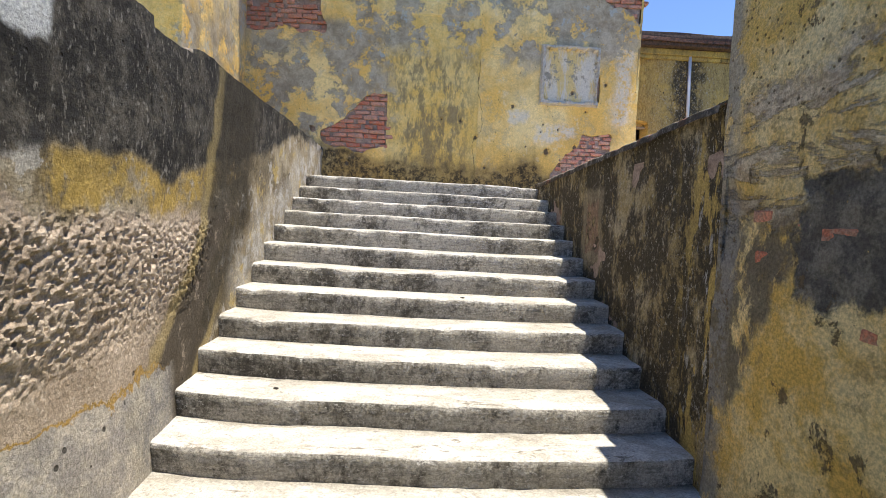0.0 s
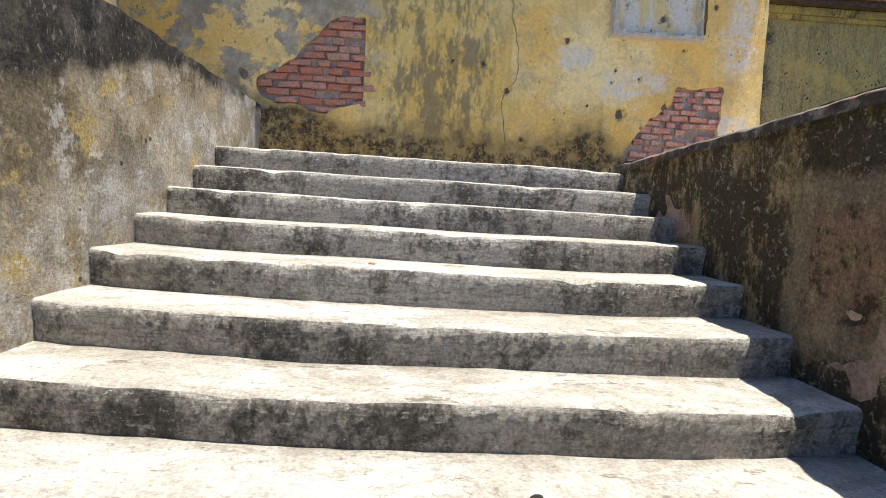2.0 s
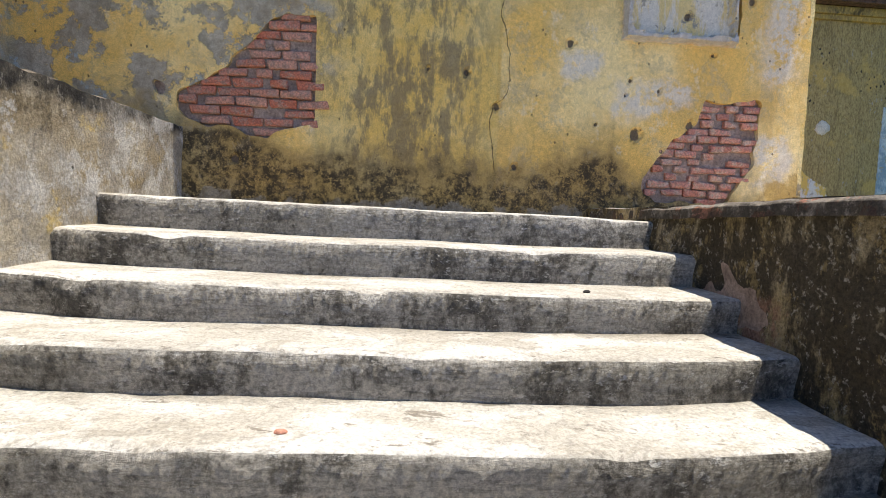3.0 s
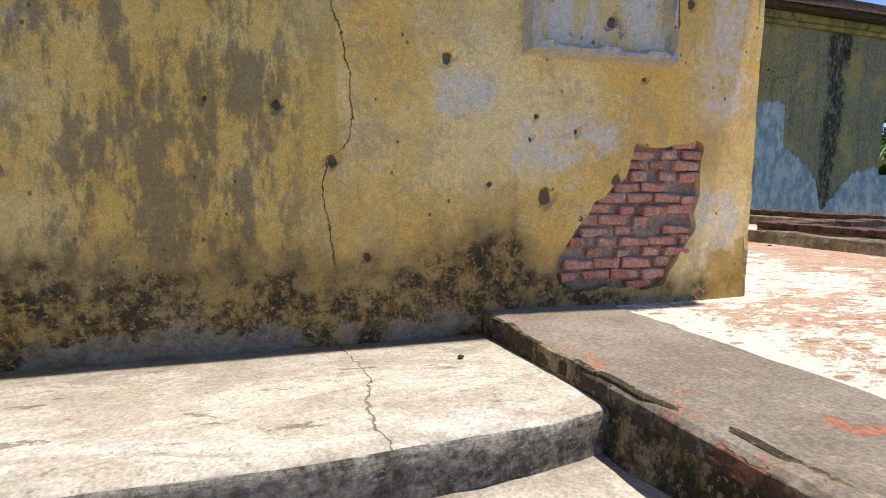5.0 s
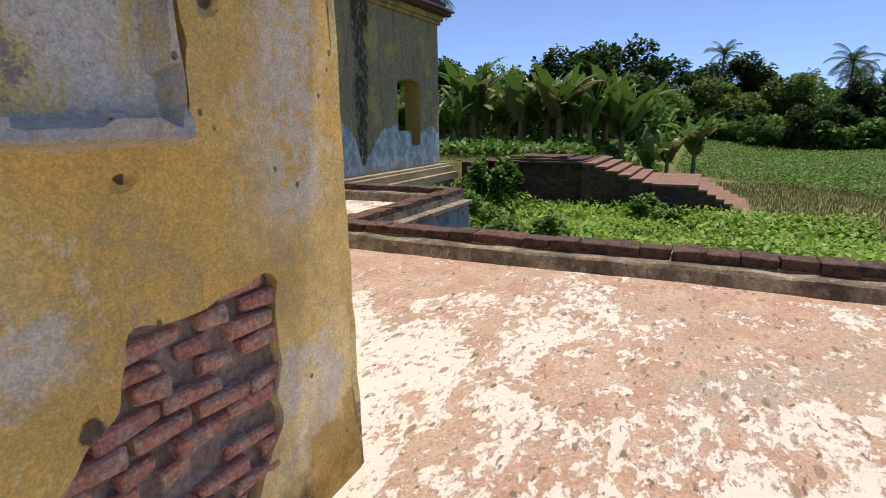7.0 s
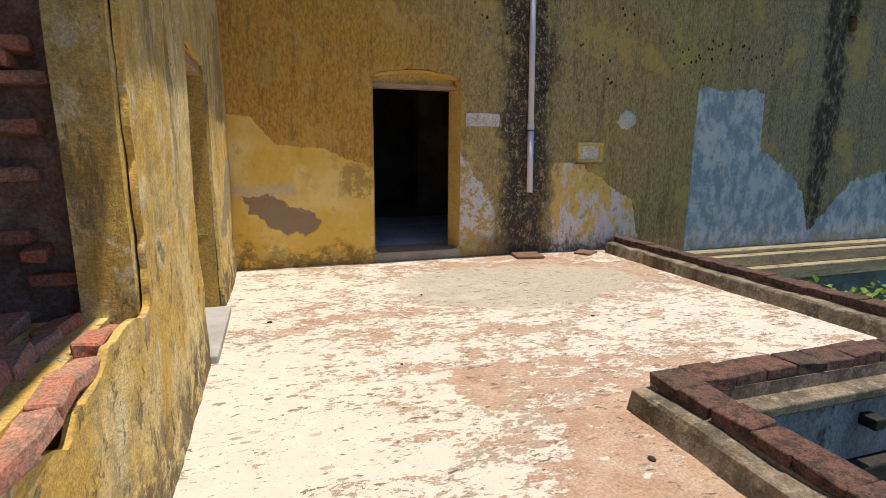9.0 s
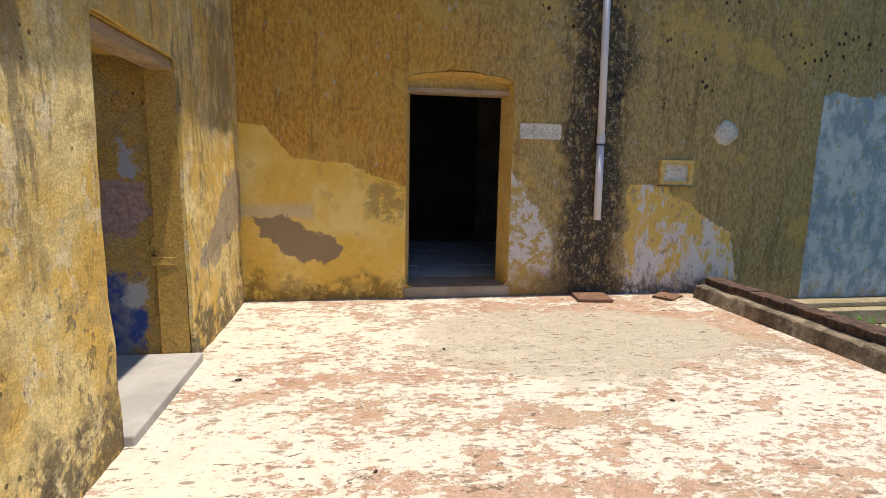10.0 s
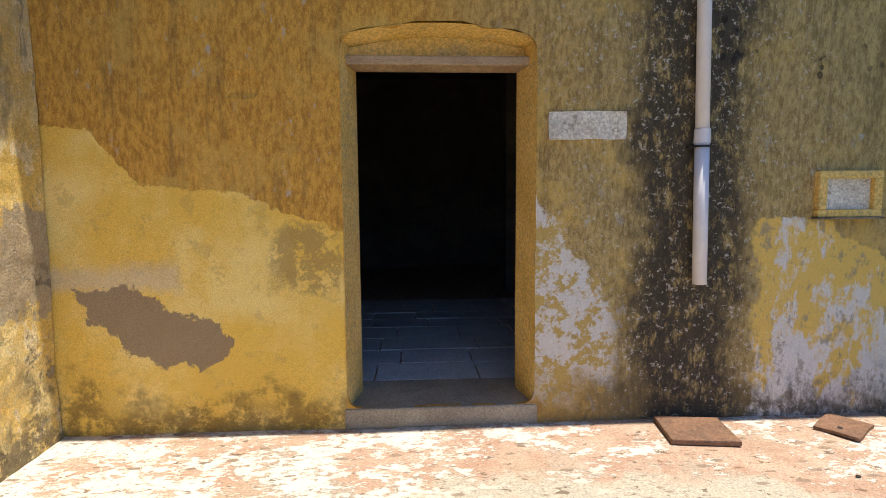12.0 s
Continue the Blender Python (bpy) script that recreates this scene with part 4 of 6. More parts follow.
def stair():
    thing = tagged(new("staircase"), "worn grey cement steps between plastered walls", "stairs", kind="structure")
    xs = lines(-1.24, 1.50, 0.045)
    for k in range(STEPS):
        verts, faces, idx = [], [], []
        rows = 9
        for x in xs:
            y, z = step_line(k, x)
            yb = step_line(k - 1, x)[0] + 0.02 if k else 7.02
            zb = step_line(k + 1, x)[1]
            r = 0.022 + 0.01 * noise.noise((x * 6, k, 1))
            chip = max(0.0, noise.noise((x * 6.0, k * 2.0, 8)) - 0.08) * 0.05
            wob = 0.012 * noise.noise((x * 9, k * 4, 2))
            zback = z if k else -0.035
            verts += [(x, y + 0.012, zb - 0.03), (x, y + 0.012 + wob, z - 0.09), (x, y + wob, z - r - chip),
                      (x, y + r * 0.3 + chip * 0.6, z - r * 0.3 - chip * 0.6), (x, y + r + chip, z - chip * 0.2), (x, y + 0.12, z + 0.004 * noise.noise((x * 5, k, 3))),
                      (x, y + 0.21, z + 0.006 * noise.noise((x * 4, k, 6))), (x, yb, zback), (x, yb, zb - 0.15)]
        for i in range(len(xs) - 1):
            for j in range(rows - 1):
                a = i * rows + j
                faces.append((a, a + rows, a + rows + 1, a + 1))
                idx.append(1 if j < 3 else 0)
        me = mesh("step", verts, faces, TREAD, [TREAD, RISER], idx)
        me.shade_smooth()
        part("step", me, None, thing)
    return thing


stair()

# ---- setting: the walls round the stair ----
wall_a = structure("wall_south", from_bm("wall_south", box(-2.25, 7.038, -2.2, 2.915, 7.5, 4.5), MORTAR), "peeling ochre plastered wall with patches of bare brick")


def between(u, pts):
    """The height at u of a broken line."""
    return float(np.interp(u, [p[0] for p in pts], [p[1] for p in pts]))


BRICK_L_TOP, BRICK_L_LOW = ((-1.26, 0.70), (-1.04, 0.80), (-0.90, 0.95), (-0.66, 1.20), (-0.40, 1.22)), ((-1.26, 0.62), (-1.18, 0.54), (-0.77, 0.46), (-0.60, 0.49), (-0.40, 0.56))
BRICK_R_TOP, BRICK_R_LOW = ((1.78, 0.26), (1.93, 0.46), (1.99, 0.56), (2.16, 0.66), (2.20, 0.83), (2.60, 0.84)), ((1.78, 0.20), (1.90, 0.15), (2.40, 0.13), (2.52, 0.30), (2.60, 0.40))


def hole_a(u, v):
    n = 0.035 * noise.noise((u * 6, v * 6, 1)) + 0.03 * noise.noise((u * 15, v * 15, 1))
    if -1.26 < u < -0.405 and between(u, BRICK_L_LOW) + n < v < between(u, BRICK_L_TOP) + n:
        return True
    if 1.80 + n < u < 2.60 + n and between(u, BRICK_R_LOW) + n < v < between(u, BRICK_R_TOP) + n:
        return True
    if inside(u, v, -2.25, 1.95, -1.25, 3.2, 0.22, 2.0, 2.0) or inside(u, v, 2.45, 2.42, 2.95, 3.0, 0.16, 2.5, 3.0):
        return True
    if inside(u, v, -1.40, 0.66, -1.30, 0.76, 0.04, 8.0, 5.0):
        return True
    return inside(u, v, 2.37, 1.27, 2.42, 1.62, 0.02, 6.0, 6.0)


def depth_a(u, v):
    d = lump(u, v, 0.010, 0.0)
    if -0.40 < u < 0.80 and v < 2.28:
        d -= 0.012
    if 1.60 < u < 2.40 and 1.20 < v < 1.99:
        e = min(u - 1.60, 2.40 - u, v - 1.20, 1.99 - v) + 0.014 * noise.noise((u * 13, v * 13, 2))
        d += 0.062 + 0.022 * noise.noise((u * 17, v * 17, 2)) if e < 0.055 else 0.004
    if v < 0.35:
        d += 0.02 * (0.35 - v)
    for hu, hv, r in PITS_A:
        q = (u - hu) ** 2 + 0.6 * (v - hv) ** 2
        if q < r * r:
            d -= 0.02
    return d


U, V = lines(-2.25, 2.94, 0.021, -0.40, 0.80, 1.60, 1.655, 2.345, 2.40), lines(-0.2, 3.4, 0.021, 1.20, 1.255, 1.935, 1.99)
part("plaster", skin("plaster", U, V, lambda u, v, d: (u, 7.0 - d, v), hole_a, depth_a, WALL_A, 0.04), None, wall_a)
part("upper_plaster", box(-2.25, 7.0, 3.4, 2.94, 7.03, 4.5), WALL_A, wall_a)
eave = structure("cornice", from_bm("cornice", box(-7.3, 6.86, 4.5, 3.08, 7.6, 4.6, 0.012), OCHRE_FLAT), "ochre cornice with a dark brick coping", "cornice")
part("coping", box(-7.4, 6.54, 4.605, 3.42, 7.6, 4.70, 0.012), COPING, eave)
part("band", box(2.5, 7.6, 4.5, 3.28, 13.95, 4.6, 0.012), OCHRE_FLAT, eave)
part("coping", box(2.5, 7.6, 4.605, 3.65, 13.85, 4.70, 0.012), COPING, eave)
structure("roof", from_bm("roof", box(-7.0, 7.5, 4.5, 2.6, 10.6, 4.68), PARAPET), "flat cement roof of the wing", "roof")
wall_a_side = structure("wall_west_return", from_bm("wall_west_return", box(-7.0, 5.2, -2.2, -2.25, 7.5, 4.5, 0.01), WALL_A), "faded ochre plastered return wall")

left = structure("wall_left", from_bm("wall_left", box(-1.62, -6.0, -2.3, -1.235, 6.995, 0.40), MORTAR), "low soot-stained plaster wall beside the stair")


def left_top(y):
    return 0.47 + 0.02 * (y - 3) / 4 + 0.02 * noise.noise((y * 1.7, 0, 3)) + 0.012 * noise.noise((y * 9, 0, 3)) - (0.05 if 2.55 < y < 3.05 else 0)


def left_depth(u, v):
    d = lump(u, v, 0.016, 20.0)
    if u < 3.6 and -1.25 < v < -0.35:
        edge = min(1.0, max(0.0, (3.45 + 0.62 * (v + 0.5) - u) * 5)) * min(1.0, max(0.0, (-0.42 - v) * 8)) * min(1.0, max(0.0, (v + 1.12 - 0.10 * (u - 2)) * 4))
        w = noise.noise((u * 38, v * 42, 1)) + 0.5 * noise.noise((u * 17, v * 19, 4))
        d += 0.016 * edge * max(0.0, min(1.0, 0.5 + 2.2 * (w + 0.08)))
    if v < -1.0:
        d += 0.12 * min(1, (-1.0 - v)) * max(0, min(1, (3.2 - u)))
    return d + 0.015


U = np.concatenate([lines(-3.0, 1.4, 0.06), lines(1.4, 3.55, 0.011)[1:], lines(3.55, 6.995, 0.035)[1:]])
V = np.concatenate([lines(0, 0.36, 0.014), lines(0.36, 0.68, 0.0042)[1:], lines(0.68, 1, 0.014)[1:]])
part("plaster", skin("plaster", U, V, lambda u, v, d: (-1.235 + d, u, -2.2 + v * (left_top(u) + 2.2)), lambda u, v: False,
                     lambda u, v: left_depth(u, -2.2 + v * 2.67), WALL_L, 0.03), None, left)
vs, fs = [], []
ys = lines(-3.0, 6.995, 0.06)
for y in ys:
    t = left_top(y)
    vs += [(-1.225, y, t - 0.015), (-1.26, y, t + 0.012), (-1.42, y, t + 0.02 + 0.01 * noise.noise((y * 3, 1, 1))), (-1.63, y, t), (-1.63, y, t - 0.3)]
for i in range(len(ys) - 1):
    for j in range(4):
        a = i * 5 + j
        fs.append((a, a + 5, a + 6, a + 1))
part("coping", mesh("coping", vs, fs, PARAPET), None, left, "rough dark mortar coping")

right = structure("wall_right", from_bm("wall_right", box(1.50, 2.43, -2.3, 2.10, 6.995, 0.02), MORTAR), "mould-blackened retaining wall along the stair")


def kerb_top(y):
    return 0.085 + max(0.0, 6.3 - y) * 0.034 + 0.012 * noise.noise((y * 2.2, 0, 7)) + 0.006 * noise.noise((y * 9, 0, 7))


part("plaster", skin("plaster", lines(2.43, 6.995, 0.035), np.linspace(0, 1, 64), lambda u, v, d: (1.485 - d, u, -2.2 + v * (kerb_top(u) + 2.19)), lambda u, v: False,
                     lambda u, v: lump(u, v * 2.4, 0.03, 31.0) + (0.05 if u > 5.95 else 0.05 * max(0, min(1, (u - 5.7) * 4))), WALL_R, 0.03), None, right)
vs, fs = [], []
xs, ys = np.concatenate([np.array([1.432, 1.437, 1.455]), np.linspace(1.49, 2.12, 12)]), lines(2.44, 6.995, 0.045)
for y in ys:
    for i, x in enumerate(xs):
        edge = 0.02 * noise.noise((y * 4, 2, 2)) + 0.015 * noise.noise((y * 15, 2, 2)) if i < 3 else 0.0
        if i == len(xs) - 1:
            edge = 0.07 * noise.noise((y * 2.6, 5, 2)) + 0.04 * noise.noise((y * 9, 5, 2))
        sink = (0.07, 0.025, 0.006)[i] if i < 3 else (0.012 * max(0, noise.noise((x * 9, y * 9, 2))) if i < 6 else 0)
        zt = kerb_top(y) * (1 - i / 14) + (0.062 + max(0, 6.3 - y) * 0.006) * i / 14
        vs.append((x + edge, y, zt - sink + 0.004 * noise.noise((x * 5, y * 5, 1))))
for j in range(len(ys) - 1):
    for i in range(len(xs) - 1):
        a = j * len(xs) + i
        fs.append((a, a + 1, a + 1 + len(xs), a + len(xs)))
part("kerb_top", mesh("kerb_top", vs, fs, KERB), None, right, "worn grey cement kerb with red brick showing")

pier = structure("wall_pier", from_bm("wall_pier", box(1.52, -6.0, -2.3, 2.1, 2.40, 0.76), MORTAR), "tall peeling ochre wall beside the foot of the stair")
part("plaster", skin("plaster", lines(-3.0, 2.43, 0.035), lines(-2.2, 0.78, 0.03), lambda u, v, d: (1.47 - d, u, v), lambda u, v: False,
                     lambda u, v: lump(u, v, 0.03, 41.0), PIER, 0.05), None, pier)
part("end_face", box(1.475, 2.40, -2.2, 2.1, 2.43, 0.76), PIER, pier)
part("coping", box(1.44, -3.0, 0.765, 2.12, 2.45, 0.82, 0, 0.03, 9), COPING, pier)
structure("wall_terrace_end", from_bm("wall_terrace_end", box(2.1, 2.0, -2.3, 6.1, 2.40, 0.70), PARAPET), "plain wall closing the end of the terrace")

# ---- setting: the terrace ----
vs, fs = [], []


def grid_sheet(name, xs, ys, z, material):
    vs, fs = [], []
    for y in ys:
        for x in xs:
            vs.append((x, y, z(x, y)))
    n = len(xs)
    for j in range(len(ys) - 1):
        for i in range(n - 1):
            fs.append((j * n + i, j * n + i + 1, (j + 1) * n + i + 1, (j + 1) * n + i))
    return mesh(name, vs, fs, material)


def terrace_z(x, y):
    return 0.055 - 0.04 * max(0, min(1, (y - 6.5) / 5)) + 0.006 * noise.noise((x * 0.8, y * 0.8, 0)) + 0.003 * noise.noise((x * 4, y * 4, 0))


terrace = structure("floor_terrace", grid_sheet("floor_terrace", lines(2.08, 5.9, 0.08), lines(2.4, 14.3, 0.08), terrace_z, TERRACE), "worn pink lime terrace floor with white flakes", "floor")
part("terrace_north", grid_sheet("terrace_north", lines(5.9, 8.75, 0.08), lines(9.45, 14.3, 0.08), terrace_z, TERRACE), None, terrace)
part("terrace_body", box(2.1, 2.4, -2.3, 6.08, 7.0, -0.02), PLINTH, terrace)
part("terrace_body", box(3.3, 7.0, -2.3, 6.08, 9.3, -0.021), PLINTH, terrace)
part("terrace_body", box(3.3, 9.3, -0.55, 8.75, 14.2, -0.022), BEAM, terrace)


def parapet(name, x0, y0, x1, y1, nx, ny, label, curb=True):
    """Two tiers: a battered plaster curb on the terrace side (nx, ny) and a brick rim behind it."""
    thing = tagged(new(name), label, "parapet", kind="structure")
    along = Vector((x1 - x0, y1 - y0, 0))
    L = along.length
    along.normalize()
    side = Vector((nx, ny, 0))
    vs, fs = [], []
    ts = lines(0, L, 0.07)
    for t in ts:
        p = Vector((x0, y0, 0)) + along * t
        w = [0.02 * noise.noise((p.x * 3, p.y * 3, q * 3.0)) + 0.006 * noise.noise((p.x * 11, p.y * 11, q * 3.0)) for q in range(4)]
        for off, z in ((0.17 + w[0], -0.03), (0.13 + w[1], 0.155 + w[1]), (0.115 + w[1], 0.17 + w[2]), (0.0, 0.178 + w[3])):
            vs.append(tuple(p + side * off + Vector((0, 0, z))))
    for i in range(len(ts) - 1):
        for j in range(3):
            a = i * 4 + j
            fs.append((a, a + 4, a + 5, a + 1))
    for e in (0, len(ts) - 1):
        fs.append(tuple(e * 4 + j for j in range(4)))
    if curb:
        part("curb", mesh("curb", vs, fs, PARAPET), None, thing, "crumbling dark plaster curb")
    bm = bmesh.new()
    a, b = Vector((x0, y0, 0)), Vector((x1, y1, 0)) - side * 0.215
    block(bm, min(a.x, b.x), min(a.y, b.y), -0.4, max(a.x, b.x), max(a.y, b.y), 0.19)
    part("core", bm, PARAPET, thing)
    lo, hi = a - side * 0.20, Vector((x1, y1, 0)) - side * 0.36
    bm = box(min(lo.x, hi.x), min(lo.y, hi.y), 0.03, max(lo.x, hi.x), max(lo.y, hi.y), 0.10, 0.012)
    part("outer_ledge", bm, PARAPET, thing)
    n = int(L / 0.235)
    meshes = [brick_mesh("coping_brick", L / n - 0.003, 0.225, 0.085, COPING, s + 70) for s in range(4)]
    for k in range(n):
        p = Vector((x0, y0, 0)) + along * (L * (k + 0.5) / n) - side * 0.105
        ob = new("coping_brick", meshes[(k * 7) % 4])
        ob.matrix_basis = Matrix.Translation((p.x, p.y, 0.225 + 0.005 * noise.noise((k * 1.7, 0, 0)))) @ pose(0, 0, 0, random.uniform(-1, 1), random.uniform(-1, 1), math.degrees(math.atan2(along.y, along.x)) + random.uniform(-2, 2))
        ob.scale = (1, random.uniform(0.88, 1.05), random.uniform(0.85, 1.1))
        ob.parent = thing
    return thing


parapet("parapet_east", 5.88, 2.4, 5.88, 9.50, -1, 0, "low dark parapet with a sooty brick rim")
parapet("parapet_notch", 6.095, 9.51, 8.90, 9.51, 0, 1, "low parapet with a sooty brick rim over a cement beam", False)
parapet("parapet_far", 8.79, 9.515, 8.79, 13.95, -1, 0, "low dark parapet with a sooty brick rim by the house")
beam = structure("beam", from_bm("beam", box(6.1, 9.19, -0.42, 8.86, 9.36, 0.03, 0.01), BEAM), "bluish grey cement edge beam with a drain hole", "beam")
part("drain_spout", box(7.32, 9.08, -0.16, 7.42, 9.2, -0.08, 0.01), BLACK, beam)
structure("beam_timber", from_bm("beam_timber", box(6.1, 9.1, -0.62, 8.95, 9.4, -0.43, 0.015), TIMBER_SHADE_BLACK), "charred black timber, also shade in openings beam under the terrace edge", "beam")
col = structure("column", from_bm("column", box(8.45, 8.95, -2.2, 8.85, 9.35, -0.75, 0.02), TIMBER_SHADE_BLACK), "soot-black square column under the terrace", "column")
# Backing coloured black to give the deep shade below the terrace.
structure("wall_undercroft", from_bm("wall_undercroft", box(6.08, 10.6, -2.2, 8.7, 11.0, -0.5), TIMBER_SHADE_BLACK), "black backing wall for the shade under the terrace")

# ---- setting: the house wall with the dark doorway ----
YB = 14.215
wall_b = structure("wall_house", None, "mossy brown house wall with ochre and blue paint remains")
D0, D1, DZ0, DZ1 = 5.02, 6.285, 0.15, 2.58
W0, W1, WZ0, WZ1 = 15.15, 16.47, 1.02, 2.42


def arch_b(u):
    return DZ1 + 0.08 * (1 - ((u - 5.652) / 0.633) ** 2)


def arch_w(u):
    return WZ1 + 0.10 * (1 - ((u - 15.81) / 0.66) ** 2)


def hole_b(u, v):
    if D0 < u < D1 and v < DZ0 - 0.01:
        return False
    if D0 < u < D1 and DZ0 < v < arch_b(u):
        return True
    if W0 < u < W1 and WZ0 + (0.0 if u < 15.9 else -0.45) < v < arch_w(u):
        return True
    if 13.55 < u < 13.80 and 3.70 < v < 3.98:
        return True
    return False


U = lines(2.9, 17.75, 0.045, D0, D1, W0, W1, 15.9, 13.55, 13.80)
V = lines(-0.12, 4.45, 0.045, DZ0, WZ0, WZ0 - 0.45, 3.70, 3.98)


def depth_b(u, v):
    d = lump(u, v, 0.010, 50.0) + 0.004 * noise.noise((u * 25, v * 25, 0))
    q = noise.cell((u * 6.0, v * 6.0, 1.0))
    return d - (0.015 if q > 0.93 and v > 2.2 else 0.0)


part("plaster", skin("plaster", U, V, lambda u, v, d: (u, YB - d, v), hole_b, depth_b, WALL_B, 0.03, 0.15), None, wall_b)
for x0, x1, z0, z1 in ((2.9, D0, -2.2, 4.45), (D1, 13.55, -2.2, 4.45), (D0, D1, DZ1 + 0.085, 4.45), (D0, D1, -2.2, 0.0), (13.55, 13.80, -2.2, 3.70), (13.55, 13.80, 3.98, 4.45),
                       (13.80, W0, -2.2, 4.45), (W1, 17.72, -2.2, 4.45), (W0, W1, WZ1 + 0.1, 4.45), (W0, 15.9, -2.2, WZ0), (15.9, W1, -2.2, WZ0 - 0.45)):
    part("masonry", box(x0, YB + 0.028, z0, x1, YB + 0.55, z1), OCHRE_FLAT if x1 <= 17.72 and x0 > 13.9 else WALL_B, wall_b)
# Black sheet behind the vent, standing in for its inner shade.
part("vent_back", box(13.5, YB + 0.4, 3.6, 13.9, YB + 0.5, 4.1), TIMBER_SHADE_BLACK, wall_b)
part("masonry", box(17.2, YB + 2.6, -2.2, 17.72, YB + 9, 4.45), WALL_B, wall_b)
part("masonry", box(17.2, YB + 0.55, 2.6, 17.72, YB + 2.6, 4.45), WALL_B, wall_b)
cornice = structure("cornice", from_bm("cornice", box(5.9, YB - 0.07, 4.30, 17.85, YB + 0.3, 4.40, 0.01), CORNICE), "ochre cornice with a dark brick coping", "cornice")
part("band", box(2.9, YB - 0.13, 4.40, 17.9, YB + 0.3, 4.56, 0.012), CORNICE, cornice)
part("coping", box(2.9, YB - 0.34, 4.565, 18.1, YB + 0.5, 4.66, 0, 0.035, 14), COPING, cornice)
part("coping", box(2.9, YB - 0.42, 4.665, 18.2, YB + 0.5, 4.74, 0, 0.035, 14), COPING, cornice)
part("parapet_course", box(2.9, YB - 0.2, 4.745, 18.0, YB + 0.4, 4.98, 0, 0.035, 14), COPING, cornice)
structure("roof", from_bm("roof", box(2.9, YB + 0.3, 4.45, 17.9, YB + 9, 4.7), PARAPET), "flat cement roof of the house", "roof")
plinth = structure("plinth", from_bm("plinth", box(8.95, 13.93, -0.16, 17.9, YB + 0.02, -0.10, 0.01), LEDGE), "stepped cement plinth ledges under the house wall", "plinth")
part("ledge", box(8.95, 13.78, -0.36, 17.95, YB, -0.165, 0.012), LEDGE, plinth)
part("ledge", box(8.95, 13.62, -0.60, 18.0, YB, -0.365, 0.012), LEDGE, plinth)
part("foot_wall", box(8.95, 13.75, -2.3, 17.9, YB, -0.605), PLINTH, plinth)

# doorway: ochre reveals, lintel, sill, dark room behind
door = structure("door_1", None, "open doorway with ochre reveals and a bare wooden lintel", "doorway")
vs, fs = [], []
for i in range(17):
    u = D0 + (D1 - D0) * i / 16
    z = arch_b(u)
    vs += [(u, YB - 0.004, z - 0.002), (u, YB + 0.30, z - 0.05)]
    if i:
        a = len(vs) - 4
        fs.append((a, a + 2, a + 3, a + 1))
part("soffit", mesh("soffit", vs, fs, REVEAL), None, door)
for s, x in ((1, D0), (-1, D1)):
    bm = bmesh.new()
    me = mesh("reveal", [(x, YB - 0.003, 0.0), (x + s * 0.07, YB + 0.33, 0.0), (x + s * 0.07, YB + 0.33, 2.6), (x, YB - 0.003, 2.64), (x - s * 0.02, YB + 0.33, 0.0), (x - s * 0.02, YB + 0.33, 2.6)],
              [(0, 1, 2, 3), (1, 4, 5, 2)], REVEAL)
    part("reveal", me, None, door)
part("lintel", box(D0 + 0.02, YB + 0.12, 2.43, D1 - 0.02, YB + 0.34, 2.49, 0.008), WOOD, door, "bare weathered wooden lintel")
part("infill", box(D0, YB + 0.20, 2.485, D1, YB + 0.36, 2.75), REVEAL, door)
part("sill", box(D0 - 0.02, YB - 0.012, 0.01, D1 + 0.02, YB + 0.55, DZ0, 0.012), SILL_DARK, door, "grey stone sill")
room = structure("room_floor", from_bm("room_floor", box(2.2, YB + 0.5, -0.1, 8.8, YB + 8.0, DZ0 - 0.035), MORTAR), "floor of large cracked grey slabs in a dark room", "floor")
random.seed(5)
y = YB + 0.56
row = 0
while y < YB + 3.6:
    dy = random.uniform(0.34, 0.5)
    x = 4.0 + random.uniform(0, 0.4)
    while x < 7.6:
        dx = random.uniform(0.5, 0.95)
        part("slab", box(x + 0.008, y + 0.008, DZ0 - 0.06, x + dx - 0.008, y + dy - 0.008, DZ0 - 0.012 + random.uniform(-0.004, 0.004), 0.006), SLAB, room)
        x += dx
    y += dy
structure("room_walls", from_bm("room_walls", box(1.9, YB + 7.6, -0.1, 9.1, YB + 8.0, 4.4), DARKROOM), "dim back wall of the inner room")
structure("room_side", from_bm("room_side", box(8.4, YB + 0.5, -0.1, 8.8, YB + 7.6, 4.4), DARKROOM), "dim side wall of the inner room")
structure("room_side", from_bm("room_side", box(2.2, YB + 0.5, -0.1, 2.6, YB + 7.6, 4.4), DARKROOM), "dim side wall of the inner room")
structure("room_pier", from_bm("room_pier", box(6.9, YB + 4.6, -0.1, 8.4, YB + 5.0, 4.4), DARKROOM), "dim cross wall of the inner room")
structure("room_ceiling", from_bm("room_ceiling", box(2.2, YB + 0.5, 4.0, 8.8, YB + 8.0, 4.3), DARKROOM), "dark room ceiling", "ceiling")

# ---- setting: the west wing wall along the terrace ----
wall_w = structure("wall_west", None, "sunlit ochre wing wall with a broken window and a doorway")
WY0, WY1, WS, WT = 8.20, 9.40, 1.06, 2.75
DY0, DY1, DT = 11.02, 12.36, 2.33


def face_w(y):
    return 2.945 + 0.225 * max(0.0, min(1.0, (y - 7.0) / 2.2))


def sill_edge(u):
    return WS - 0.12 + 0.10 * noise.noise((u * 3, 0, 9)) + 0.05 * noise.noise((u * 12, 0, 9)) - 0.15 * max(0, 1 - abs(u - 8.6) / 0.35)


